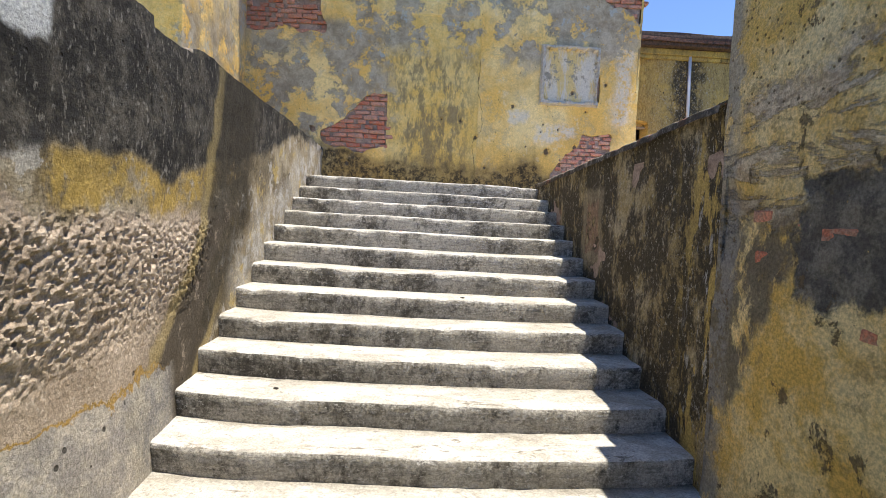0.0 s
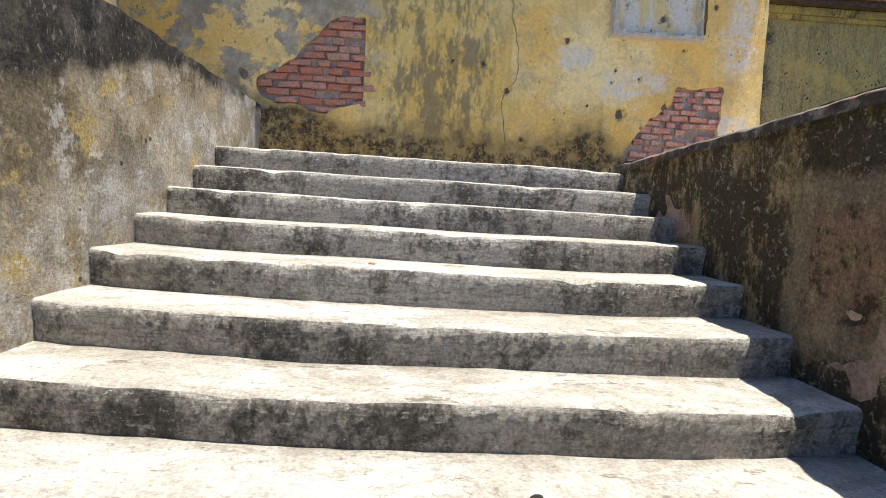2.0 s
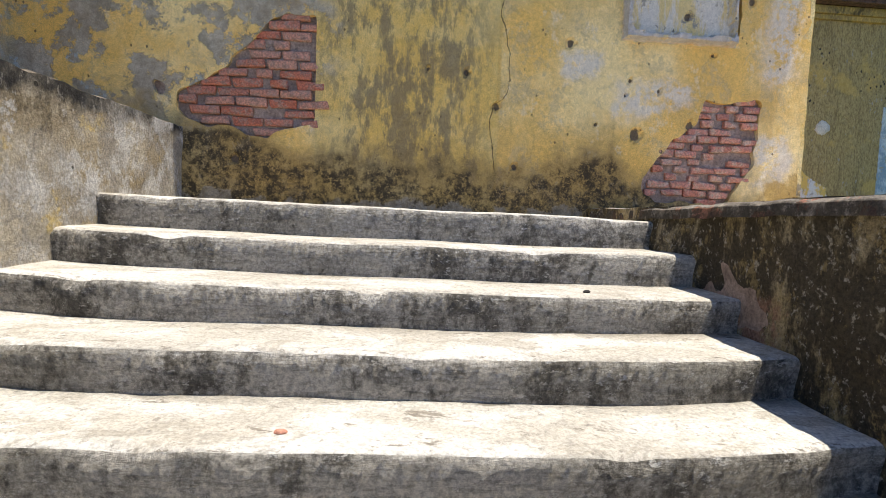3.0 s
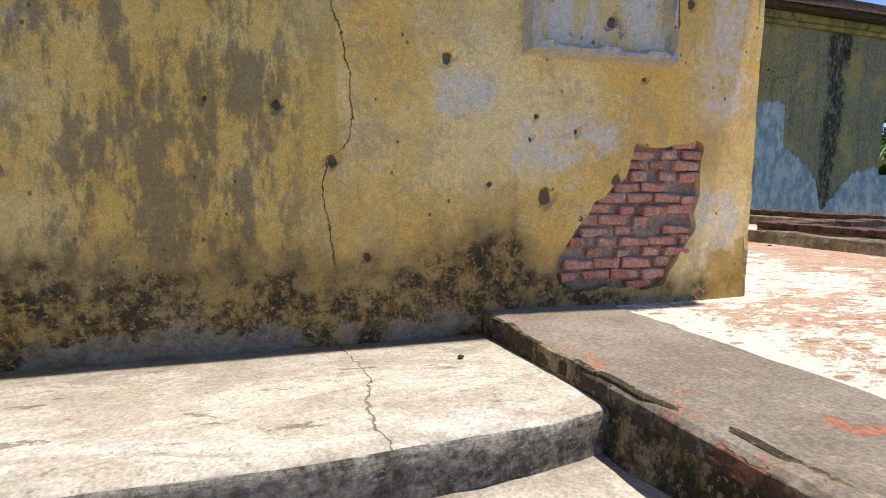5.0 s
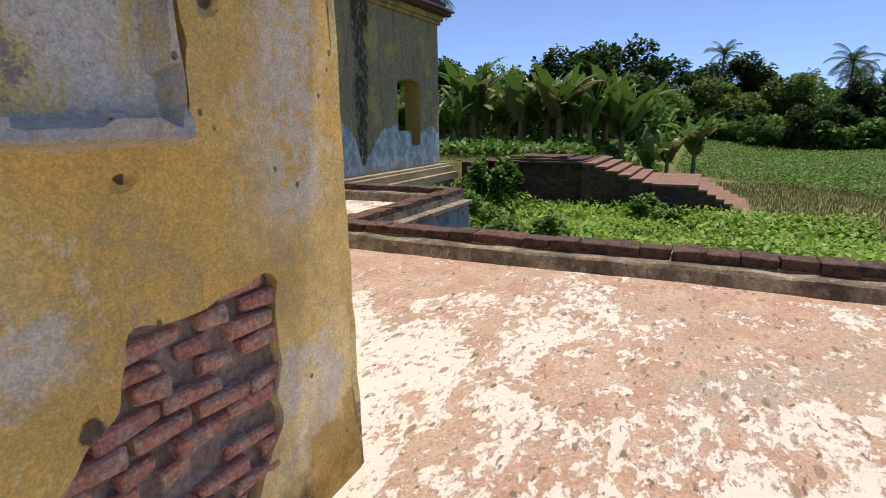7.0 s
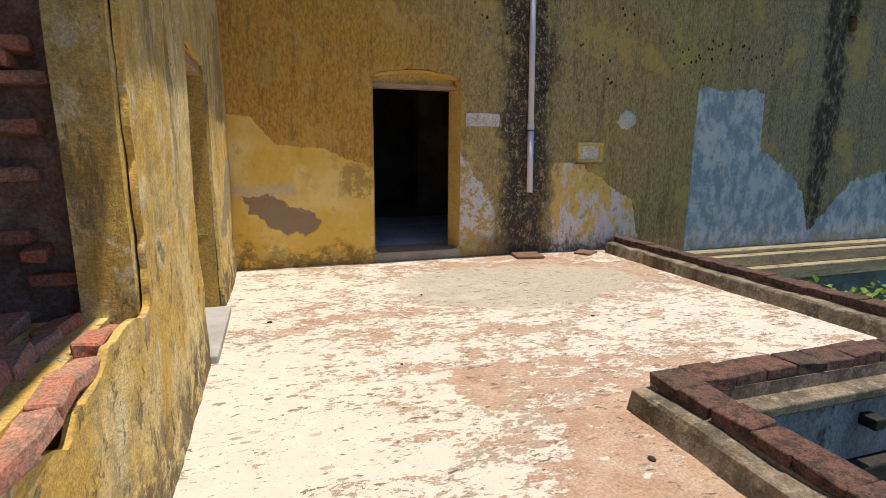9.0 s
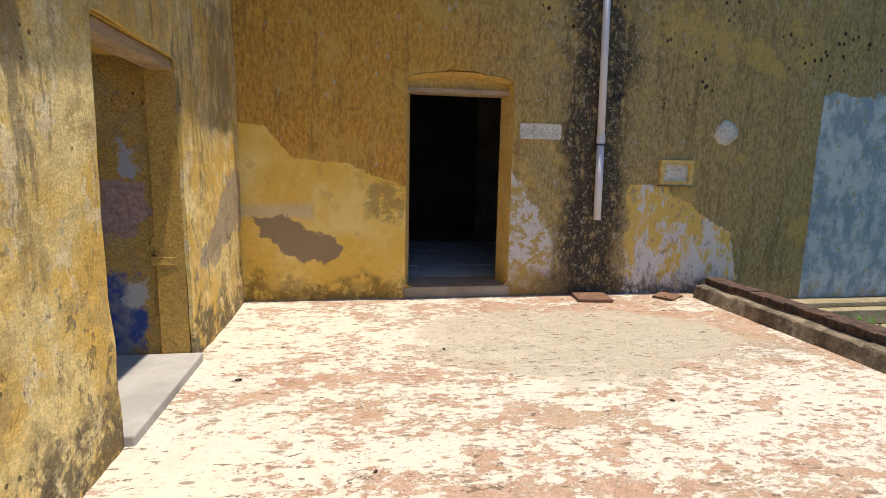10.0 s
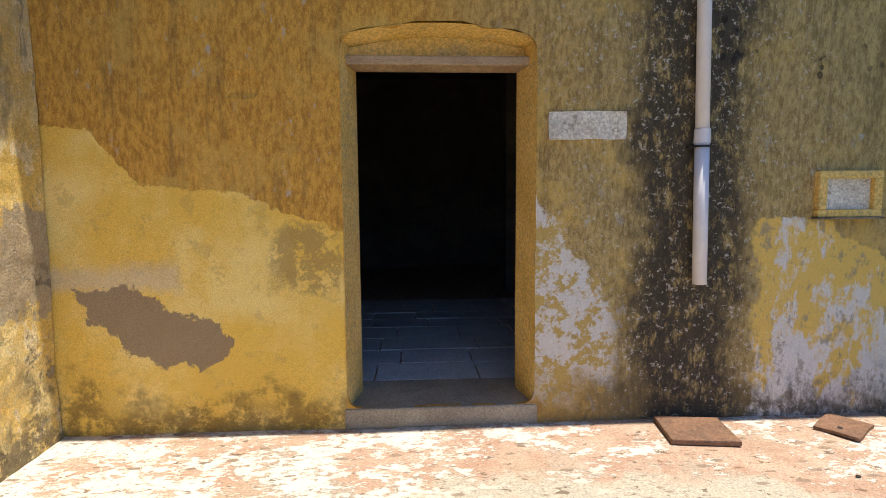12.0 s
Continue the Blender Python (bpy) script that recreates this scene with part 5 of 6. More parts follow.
def hole_w(u, v):
    e = 0.03 * noise.noise((v * 6, 1, 1)) + 0.02 * noise.noise((v * 19, 1, 1))
    if WY0 + e < u < WY1 + 0.05 - e and sill_edge(u) < v < WT:
        return True
    return DY0 < u < DY1 and 0.02 < v < DT


U, V = lines(7.0, 14.2, 0.035, WY0, WY1, DY0, DY1), lines(-0.05, 4.5, 0.035, 0.02, WT, DT)
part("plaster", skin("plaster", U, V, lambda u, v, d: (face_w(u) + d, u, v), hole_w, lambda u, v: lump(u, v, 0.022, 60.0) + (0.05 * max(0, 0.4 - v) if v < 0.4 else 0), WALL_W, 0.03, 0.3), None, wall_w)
for y0, y1, z0, z1, xf in ((7.5, WY0, -0.2, 4.5, 2.96), (WY1 + 0.16, DY0, -0.2, 4.5, 3.14), (DY1, 14.24, -0.2, 4.5, 3.14), (WY0, WY1, -0.2, WS - 0.14, 3.02), (WY0, WY1, WT, 4.5, 3.05), (DY0, DY1, DT, 4.5, 3.14)):
    part("masonry", box(2.93 if y0 == DY1 else 2.55, y0, z0, xf, y1, z1), OCHRE_FLAT if y0 in (DY1, DY0) else (MORTAR if y0 == WY1 + 0.16 else WALL_W), wall_w)
part("masonry", box(2.42, DY1 + 0.03, -0.2, 2.93, 14.0, 4.5), JAMB, wall_w)
part("reveal", box(2.92, WY1 - 0.005, -0.2, 3.125, WY1 + 0.16, 4.5, 0, 0.012, 12), WALL_W, wall_w)
part("sill", box(2.2, DY0 - 0.0, -0.1, 3.24, DY1 - 0.01, 0.085, 0.012), SILL, wall_w, "smooth grey stone door sill")
part("lintel", box(2.95, DY0 - 0.08, DT - 0.085, 3.12, DY1 + 0.05, DT - 0.005, 0.008), WOOD, wall_w, "bare weathered wooden lintel")
part("inner_floor", box(-1.5, 7.5, -0.2, 2.5, 14.0, 0.03), MORTAR, wall_w)
part("inner_wall", box(-1.6, 7.5, -0.2, -1.2, 10.3, 3.4), MORTAR, wall_w)
part("inner_wall", box(1.2, 9.62, -0.2, 2.6, 10.3, 3.4), MORTAR, wall_w)
part("inner_roof", box(-1.5, 7.5, 3.2, 2.6, 10.3, 3.42), MORTAR, wall_w)

# ---- ground ----
def ramp(v, a, b):
    return max(0.0, min(1.0, (v - a) / (b - a)))


def ground_z(x, y):
    field = -2.0 + 0.5 * ramp(x, 15.5, 19.0)
    t = max(ramp(x, 19.2, 19.7) * ramp(y, 9.8 - max(0.0, x - 22) * 0.3, 10.3), ramp(x, 17.9, 18.2) * ramp(y, 13.4, 13.7))
    z = field + (-0.1 - field) * t
    if math.hypot(x - 5, y - 5) > 12:
        z += 0.06 * noise.noise((x * 0.15, y * 0.15, 2))
    return z + 0.04 * noise.noise((x * 0.9, y * 0.9, 0))


gx = np.concatenate([np.array([-3000, -800, -200, -60, -20]), lines(-10, 44, 0.6), np.array([60, 90, 150, 300, 800, 3000])])
gy = np.concatenate([np.array([-3000, -800, -200, -60, -30]), lines(-16, 40, 0.6), np.array([60, 90, 150, 300, 800, 3000])])
ground = structure("ground", grid_sheet("ground", gx, gy, ground_z, GRASS_GROUND), "grassy ground with bare soil", "ground")

# ---- things on the terrace ----
def cylinder(bm, x, y, z0, z1, r, seg=20, r2=None):
    r1 = bmesh.ops.create_cone(bm, cap_ends=True, segments=seg, radius1=r, radius2=r if r2 is None else r2, depth=z1 - z0)
    bmesh.ops.translate(bm, vec=(x, y, (z0 + z1) / 2), verts=r1["verts"])
    return bm


def empty(name, x, y, z, label, category, group=""):
    ob = new(name)
    ob.matrix_basis = pose(x, y, z)
    return tagged(ob, label, category, group)


def downpipe():
    thing = empty("downpipe", 7.41, YB - 0.06, 0.97, "white plastic rain pipe strapped to the mossy house wall", "pipe")
    foot, lean = Vector((7.385, YB - 0.055, 0.97)), Matrix.Rotation(radians(-1.2), 3, "Y")
    a = cylinder(bmesh.new(), foot.x, foot.y, 0.97, 1.98, 0.046)
    b = cylinder(bmesh.new(), foot.x, foot.y, 1.95, 4.50, 0.044)
    for q in (a, b):
        bmesh.ops.rotate(q, cent=foot, matrix=lean, verts=q.verts)
    part("pipe", a, PVC, thing).data.shade_smooth()
    part("pipe", b, PVC, thing).data.shade_smooth()
    part("collar", cylinder(bmesh.new(), 7.365, YB - 0.055, 1.90, 1.99, 0.051), PVC, thing)
    part("strap", cylinder(bmesh.new(), 7.366, YB - 0.052, 1.872, 1.886, 0.056), BLACK, thing, "black iron strap")
    part("strap", box(7.29, YB - 0.03, 1.868, 7.44, YB + 0.02, 1.888), BLACK, thing, "black iron strap")


def wall_box():
    thing = empty("wall_niche_frame", 8.41, YB, 1.42, "small square cement frame with a white panel on the wall", "wall fitting")
    x0, x1, z0, z1 = 8.19, 8.64, 1.41, 1.72
    for a in ((x0, z0, x1, z0 + 0.05), (x0, z1 - 0.05, x1, z1), (x0, z0 + 0.05, x0 + 0.06, z1 - 0.05), (x1 - 0.06, z0 + 0.05, x1, z1 - 0.05)):
        part("frame_bar", box(a[0], YB - 0.05, a[1], a[2], YB + 0.02, a[3], 0.006), REVEAL, thing)
    part("panel", box(x0 + 0.055, YB - 0.012, z0 + 0.045, x1 - 0.055, YB + 0.01, z1 - 0.045), WHITEWASH, thing, "chalky white panel")
    part("sill", box(x0 - 0.01, YB - 0.065, z0 - 0.015, x1 + 0.01, YB + 0.01, z0, 0.004), PARAPET, thing)


def rough_disc(name, x, z, rx, rz, depth, material, label, category):
    bm = bmesh.new()
    r = bmesh.ops.create_icosphere(bm, subdivisions=3, radius=1)
    for v in bm.verts:
        k = 1 + 0.28 * noise.noise(v.co * 2.2) + 0.12 * noise.noise(v.co * 6)
        v.co = Vector((v.co.x * rx * k, v.co.y * depth, v.co.z * rz * k))
    ob = new(name, from_bm(name, bm, material))
    ob.data.shade_smooth()
    ob.matrix_basis = pose(x, YB - 0.005, z)
    return tagged(ob, label, category)


downpipe()
wall_box()
rough_disc("plaster_boss", 9.07, 2.07, 0.16, 0.15, 0.035, WHITEWASH, "rough pale lump of plaster on the mossy wall", "plaster lump")
plate = tagged(new("name_plate", from_bm("name_plate", box(6.36, YB - 0.022, 1.93, 6.87, YB + 0.02, 2.11, 0, 0.012, 5), WHITEWASH)), "blank whitewashed plaque beside the doorway", "plaque")
lid = tagged(new("iron_plate", from_bm("iron_plate", box(-0.21, -0.18, 0, 0.21, 0.18, 0.035, 0.006), RUST)), "rusty iron plate lying on the terrace by the wall", "plate")
lid.matrix_basis = pose(7.29, 13.97, 0.022, 0, 0, -8)


shard = tagged(new("stone_slab", from_bm("stone_slab", box(-0.16, -0.13, 0, 0.17, 0.12, 0.02, 0, 0.012, 3), RUST)), "thin dark stone slab lying by the wall", "slab")
shard.matrix_basis = pose(8.30, 13.98, 0.018, 0, 0, 35)


def pebble(x, y, z, r, material, label):
    bm = bmesh.new()
    bmesh.ops.create_icosphere(bm, subdivisions=2, radius=r)
    for v in bm.verts:
        v.co = Vector((v.co.x * 1.4, v.co.y, v.co.z * 0.5)) * (1 + 0.3 * noise.noise(v.co * 30 + Vector((x, y, 0))))
    ob = new("pebble", from_bm("pebble", bm, material))
    ob.matrix_basis = pose(x, y, z + r * 0.35, 0, 0, x * 50)
    return tagged(ob, label, "stone")


for x, y, r in ((5.5, 9.0, 0.018), (4.0, 8.7, 0.012), (4.55, 10.6, 0.01), (7.9, 13.4, 0.012), (3.6, 11.9, 0.018), (6.6, 11.2, 0.015), (8.25, 13.95, 0.035), (5.2, 12.4, 0.014)):
    pebble(x, y, terrace_z(x, y), r, TIMBER_SHADE_BLACK, "small dark stone lying on the terrace")
for k, x, y in ((4, -0.1, 0.10), (0, 0.6, 0.3), (0, 1.2, 0.62), (10, -0.7, 0.16), (7, 0.4, 0.1), (2, 0.9, 0.12), (0, 0.1, 0.15)):
    yy, zz = step_line(k, x)
    pebble(x, yy + y, zz - (0.02 if k == 0 else 0.002), 0.013, BRICK if k == 4 else TIMBER_SHADE_BLACK, "red brick crumb lying on a step" if k == 4 else "small dark stone lying on a step")

# ---- bricks laid bare in the walls ----
BR = [brick_mesh("brick", 0.185, 0.09, 0.050, BRICK, s) for s in range(4)]
BP = [brick_mesh("brick", 0.155, 0.09, 0.049, BRICK_PINK, s + 20) for s in range(4)]


def bare_bricks(parent, u0, v0, u1, v1, inside_it, meshes, l, h, where, turn, seed):
    rnd = random.Random(seed)
    row, v = 0, v0
    while v < v1:
        u = u0 + (l / 2 if row % 2 else 0) + rnd.uniform(-0.02, 0.02)
        while u < u1:
            if sum(inside_it(u + a * l * 0.4, v + b * h * 0.3) for a in (-1, 0, 1) for b in (-1, 1)) > 2 and rnd.random() > 0.10:
                ob = new("brick", rnd.choice(meshes))
                ob.matrix_basis = Matrix.Translation(where(u, v, rnd.uniform(-0.010, 0.009))) @ pose(0, 0, 0, rnd.uniform(-1.5, 1.5), rnd.uniform(-2, 2), turn + rnd.uniform(-2, 2))
                ob.scale = (rnd.choice((0.55, 0.95, 1.0, 1.02)), 1, rnd.uniform(0.85, 1.1))
                ob.parent = parent
            u += l + 0.012
        v += h
        row += 1


on_a = lambda u, v, d: (u, 7.054 - d, v)
bare_bricks(wall_a, -1.4, 0.42, -0.35, 1.35, hole_a, BR, 0.185, 0.061, on_a, 0, 1)
bare_bricks(wall_a, 1.70, 0.10, 2.75, 0.92, hole_a, BP, 0.15, 0.053, on_a, 0, 2)
bare_bricks(wall_a, -2.3, 1.85, -1.0, 3.4, hole_a, BR, 0.185, 0.061, on_a, 0, 3)
bare_bricks(wall_a, 2.25, 2.2, 2.95, 3.2, hole_a, BR, 0.185, 0.061, on_a, 0, 4)
# broken window: sill course and toothed jamb
rnd = random.Random(8)
for i in range(6):
    for j in range(3):
        ob = new("brick", rnd.choice(BR))
        ob.matrix_basis = pose(3.06 - j * 0.17, WY0 + 0.1 + i * 0.19, WS - 0.10 + rnd.uniform(-0.05, 0.01) - (0.04 if j == 0 else 0), rnd.uniform(-7, 7), rnd.uniform(-7, 7), 90 + rnd.uniform(-14, 14))
        ob.scale = (1.0, 1.0, 1.3)
        ob.parent = wall_w
for k in range(34):
    for side in (0, 1):
        if rnd.random() < 0.45:
            continue
        ob = new("brick", rnd.choice(BR))
        ob.matrix_basis = pose(2.84 - rnd.uniform(0, 0.2), (WY1 + 0.10 if side else WY0 - 0.04), WS - 0.05 + k * 0.062, rnd.uniform(-4, 4), rnd.uniform(-4, 4), rnd.uniform(-10, 10) + (0 if k % 3 else 90))
        ob.parent = wall_w
for k in range(34):
    for j in range(5):
        if rnd.random() < 0.15:
            continue
        ob = new("brick", rnd.choice(BR))
        ob.matrix_basis = pose(1.40 + j * 0.2 + (0.1 if k % 2 else 0), 9.60 + rnd.uniform(-0.02, 0.01), 0.4 + k * 0.064, 0, 0, rnd.uniform(-3, 3))
        ob.parent = wall_w
# painted brickwork showing in the reveal of the wing doorway
PB = [brick_mesh("brick", 0.20, 0.05, 0.068, OCHRE_FLAT, s + 40) for s in range(3)]
for k in range(27):
    for j in range(1):
        if rnd.random() < 0.25:
            continue
        ob = new("brick", rnd.choice(PB))
        ob.matrix_basis = pose(3.05 - j * 0.21 - (0.06 if k % 2 else 0), DY1 + 0.028 + rnd.uniform(-0.006, 0.012), 0.12 + k * 0.078, rnd.uniform(-3, 3), rnd.uniform(-2, 2), rnd.uniform(-3, 3))
        ob.parent = wall_w
# brick showing in the tall pier
for y, z in ((1.72, -0.42), (1.95, -0.40), (1.78, -0.58), (1.62, -0.55), (2.08, -0.52), (1.55, -0.74), (1.9, -0.9), (1.45, -0.45), (2.12, -0.35)):
    ob = new("brick", BR[int(y * 100) % 4])
    ob.matrix_basis = pose(1.503, y, z, 0, 0, 90 + rnd.uniform(-3, 3))
    ob.scale = (rnd.uniform(0.5, 0.9), 0.6, 0.9)
    ob.parent = pier

# ---- the ruined brick steps and sunken court ----
def ruin():
    thing = tagged(new("ruined_brick_stair"), "ruined brick stair and platform overgrown with weeds", "ruin")
    thing.matrix_basis = pose(19, 8, -2)
    part("platform", box(19.0, 9.6, -2.1, 24.0, 13.1, -0.10, 0, 0.06, 12), RUINWALL, thing)
    for i, (a, y0, y1) in enumerate(((18.85, 9.5, 13.0), (18.95, 9.7, 12.6), (19.15, 10.2, 12.2))):
        part("broken_course", box(a, y0, -0.12 + i * 0.07, a + 2.2, y1, -0.05 + i * 0.07, 0, 0.04, 9), COPING, thing)
    n = 6
    for k in range(n):
        y1 = 9.6 - k * 0.36
        part("step", box(18.75 + 0.04 * (k % 2), y1 - 0.39, -2.1, 22.2, y1 + 0.02, -0.02 - (k + 1) * 0.112, 0, 0.03, 5), RUINWALL, thing)
        part("tread", box(18.70 + 0.05 * (k % 2), y1 - 0.40, -0.02 - (k + 1) * 0.112, 22.25, y1 + 0.01, 0.05 - (k + 1) * 0.112, 0.015), RUINSTEP, thing)
    part("landing", box(18.7, 6.2, -2.1, 22.3, 7.46, -0.72, 0, 0.03, 6), RUINWALL, thing)
    part("tread", box(18.66, 6.18, -0.72, 22.3, 7.46, -0.64, 0.015), RUINSTEP, thing)
    for k in range(n):
        y1 = 6.2 - k * 0.235
        part("step", box(18.75 + 0.05 * k, y1 - 0.25, -2.1, 22.3, y1 + 0.02, -0.72 - (k + 1) * 0.13, 0, 0.02, 4), RUINWALL, thing)
        part("tread", box(18.70 + 0.05 * k, y1 - 0.26, -0.72 - (k + 1) * 0.13, 22.3, y1 + 0.01, -0.65 - (k + 1) * 0.13, 0.015), RUINSTEP, thing)
    # Flat black discs stand in for the shade inside the two arches.
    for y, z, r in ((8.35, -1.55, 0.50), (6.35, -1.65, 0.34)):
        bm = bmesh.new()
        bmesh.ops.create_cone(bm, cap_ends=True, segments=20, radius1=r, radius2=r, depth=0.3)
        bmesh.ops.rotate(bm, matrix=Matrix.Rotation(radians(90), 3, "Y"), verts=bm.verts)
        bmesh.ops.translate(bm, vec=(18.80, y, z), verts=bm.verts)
        part("arch_shade", bm, TIMBER_SHADE_BLACK, thing)


RUINWALL = simple("dark ruined brick masonry", (0.10, 0.065, 0.048), (0.045, 0.036, 0.028), 2.5, 0.95, 0.9, 22, (1, 1, 2), (0.19, 0.12, 0.085))
RUINSTEP = simple("mossy brick treads", (0.30, 0.175, 0.125), (0.20, 0.125, 0.09), 3, 0.95, 0.8, 22, (1, 1, 2), (0.12, 0.085, 0.06))
ruin()
structure("retaining_wall", from_bm("retaining_wall", box(18.0, 13.0, -2.2, 24.0, 13.5, -0.06, 0, 0.04, 8), RUINWALL), "old retaining wall of the sunken court")

# ---- plants ----
def leaf_cloud(name, count, place, size, material, seed, up=0.3, blade=False):
    """Many small bent leaves as one mesh. place(rnd) gives a point and a scale."""
    rnd = random.Random(seed)
    vs, fs = [], []
    for _ in range(count):
        p, s = place(rnd)
        if p is None:
            continue
        s *= size * rnd.uniform(0.6, 1.3)
        a = rnd.uniform(0, math.tau)
        tilt = rnd.uniform(-0.5, 1.1) if not blade else rnd.uniform(0.9, 1.5)
        d = Vector((math.cos(a) * math.cos(tilt), math.sin(a) * math.cos(tilt), math.sin(tilt) + up * 0.3))
        w = Vector((-math.sin(a), math.cos(a), rnd.uniform(-0.5, 0.5))) * (0.32 if not blade else 0.08)
        n = len(vs)
        P = Vector(p)
        dip = Vector((0, 0, -0.18 * s))
        vs += [tuple(P), tuple(P + (d * 0.5 + w) * s), tuple(P + d * s + dip), tuple(P + (d * 0.5 - w) * s)]
        fs.append((n, n + 1, n + 2, n + 3))
    return mesh(name, vs, fs, material)


def banana(seed, height):
    rnd = random.Random(seed)
    thing = empty("banana_plant", 0, 0, 0, "tall green banana plant with torn arching leaves", "banana plant", "banana grove")
    bm = cylinder(bmesh.new(), 0, 0, -0.2, height * 0.40, 0.12, 10, 0.07)
    part("stem", bm, STEM, thing)
    for k in range(13):
        a = k * 2.4 + rnd.uniform(-0.4, 0.4)
        L = height * rnd.uniform(0.45, 0.70)
        rise = rnd.uniform(1.0, 1.52)
        vs, fs = [], []
        n = 12
        bend = rnd.choice((0.35, 0.8, 1.3, 1.7))
        p = Vector((0, 0, height * rnd.uniform(0.26, 0.40)))
        for i in range(n + 1):
            t = i / n
            ang = rise - t * t * bend
            d = Vector((math.cos(a) * math.cos(ang), math.sin(a) * math.cos(ang), math.sin(ang)))
            if i:
                p = p + d * (L / n)
            w = 0.30 * height / 3.2 * (math.sin(math.pi * min(1, 0.08 + t * 0.95)) ** 0.6 if t > 0.12 else 0.1)
            side = Vector((-math.sin(a), math.cos(a), 0))
            torn = rnd.uniform(0.75, 1.1)
            vs += [tuple(p - side * w * torn + Vector((0, 0, -0.35 * w))), tuple(p), tuple(p + side * w * rnd.uniform(0.75, 1.1) + Vector((0, 0, -0.35 * w)))]
            if i and not (t > 0.35 and rnd.random() < 0.18):
                q = len(vs) - 6
                fs.append((q, q + 1, q + 4, q + 3))
            if i and not (t > 0.35 and rnd.random() < 0.18):
                q = len(vs) - 6
                fs.append((q + 1, q + 2, q + 5, q + 4))
        part("leaf", mesh("leaf", vs, fs, BANANA if rnd.random() < 0.85 else DRYGRASS), None, thing)
    return thing


def broad_tree(seed, h, r, material):
    rnd = random.Random(seed)
    thing = empty("broadleaf_tree", 0, 0, 0, "dense green broadleaf tree with a rounded crown", "tree", "far trees")
    bm = cylinder(bmesh.new(), 0, 0, -0.3, h * 0.5, 0.05 * h, 9, 0.025 * h)
    for k in range(5):
        q = cylinder(bmesh.new(), 0, 0, 0, h * 0.35, 0.02 * h, 6, 0.008 * h)
        bmesh.ops.rotate(q, matrix=Matrix.Rotation(rnd.uniform(0.4, 0.9), 3, "X") , verts=q.verts)
        bmesh.ops.rotate(q, matrix=Matrix.Rotation(k * 1.3, 3, "Z"), verts=q.verts)
        bmesh.ops.translate(q, vec=(0, 0, h * rnd.uniform(0.3, 0.48)), verts=q.verts)
        tmp = bpy.data.meshes.new("limb")
        q.to_mesh(tmp)
        q.free()
        bm.from_mesh(tmp)
    part("trunk", bm, BARK, thing)
    clumps = []
    for _ in range(26):
        a, b = rnd.uniform(0, math.tau), rnd.uniform(0, 1) ** 0.6
        z = rnd.uniform(0.30, 0.95)
        wide = math.sin(math.pi * min(0.98, max(0.12, (z - 0.12) / 0.98))) ** 0.6
        clumps.append((Vector((math.cos(a) * b * r * wide, math.sin(a) * b * r * wide, z * h)), rnd.uniform(0.16, 0.34) * r))

    def place(q):
        c, s = q.choice(clumps)
        d = Vector((q.gauss(0, 1), q.gauss(0, 1), q.gauss(0, 0.8))).normalized() * s * q.uniform(0.6, 1.08)
        return c + d, 1.0

    part("crown", leaf_cloud("crown", 8000, place, 0.062 * h, material, seed), None, thing)
    return thing


def palm(seed, h, fronds, L, label):
    rnd = random.Random(seed)
    thing = empty("palm_tree", 0, 0, 0, label, "palm")
    part("trunk", cylinder(bmesh.new(), 0, 0, -0.3, h, 0.16, 10, 0.10), BARK, thing)
    for k in range(fronds):
        a, rise = k * 2.4, rnd.uniform(-0.5, 1.3)
        vs, fs = [], []
        p, n = Vector((0, 0, h)), 16
        side = Vector((-math.sin(a), math.cos(a), 0))
        for i in range(n):
            t = i / n
            ang = rise - 1.5 * t * t
            d = Vector((math.cos(a) * math.cos(ang), math.sin(a) * math.cos(ang), math.sin(ang)))
            q = p + d * L / n
            w = L * 0.24 * (math.sin(math.pi * (0.1 + 0.85 * t)) ** 0.7)
            for s in (-1, 1):
                for e in (0.0, 0.5):
                    b = len(vs)
                    o = p + (q - p) * e
                    tip = o + side * s * w + d * w * 0.5 + Vector((0, 0, -w * 0.55))
                    vs += [tuple(o), tuple(o + (q - p) * 0.42), tuple(tip)]
                    fs.append((b, b + 1, b + 2))
            p = q
        part("frond", mesh("frond", vs, fs, LEAF_DARK), None, thing)
    return thing


rnd = random.Random(21)
kinds = [banana(1, 3.0), banana(2, 3.4), banana(3, 2.6)]
spots = []
for _ in range(60):
    x = rnd.uniform(25, 33)
    y = rnd.uniform(9.5, 30)
    if x < 26 and y > 17:
        continue
    spots.append((x, y))
spots += [(25.5, 9.4), (24.6, 8.2), (26.5, 7.6), (28.0, 6.6), (24.6, 10.6), (25.0, 12.0), (24.2, 18.0), (23.5, 16.4), (24.0, 20.5)]
for k, (x, y) in enumerate(spots):
    m = pose(x, y, ground_z(x, y), 0, 0, rnd.uniform(0, 360))
    s = rnd.uniform(0.85, 1.3) * (0.8 if y < 9.3 else 1.12)
    if k < 3:
        kinds[k].matrix_basis = m
        continue
    c = copy_thing(kinds[k % 3], m)
    c.scale = (s, s, s)
trees = [broad_tree(31, 6.5, 3.3, LEAF_DARK), broad_tree(32, 5.6, 3.6, LEAF), broad_tree(33, 5.0, 3.0, LEAF_LIGHT)]
tagged(trees[2], "light green broadleaf tree with a loose crown")
k = 0
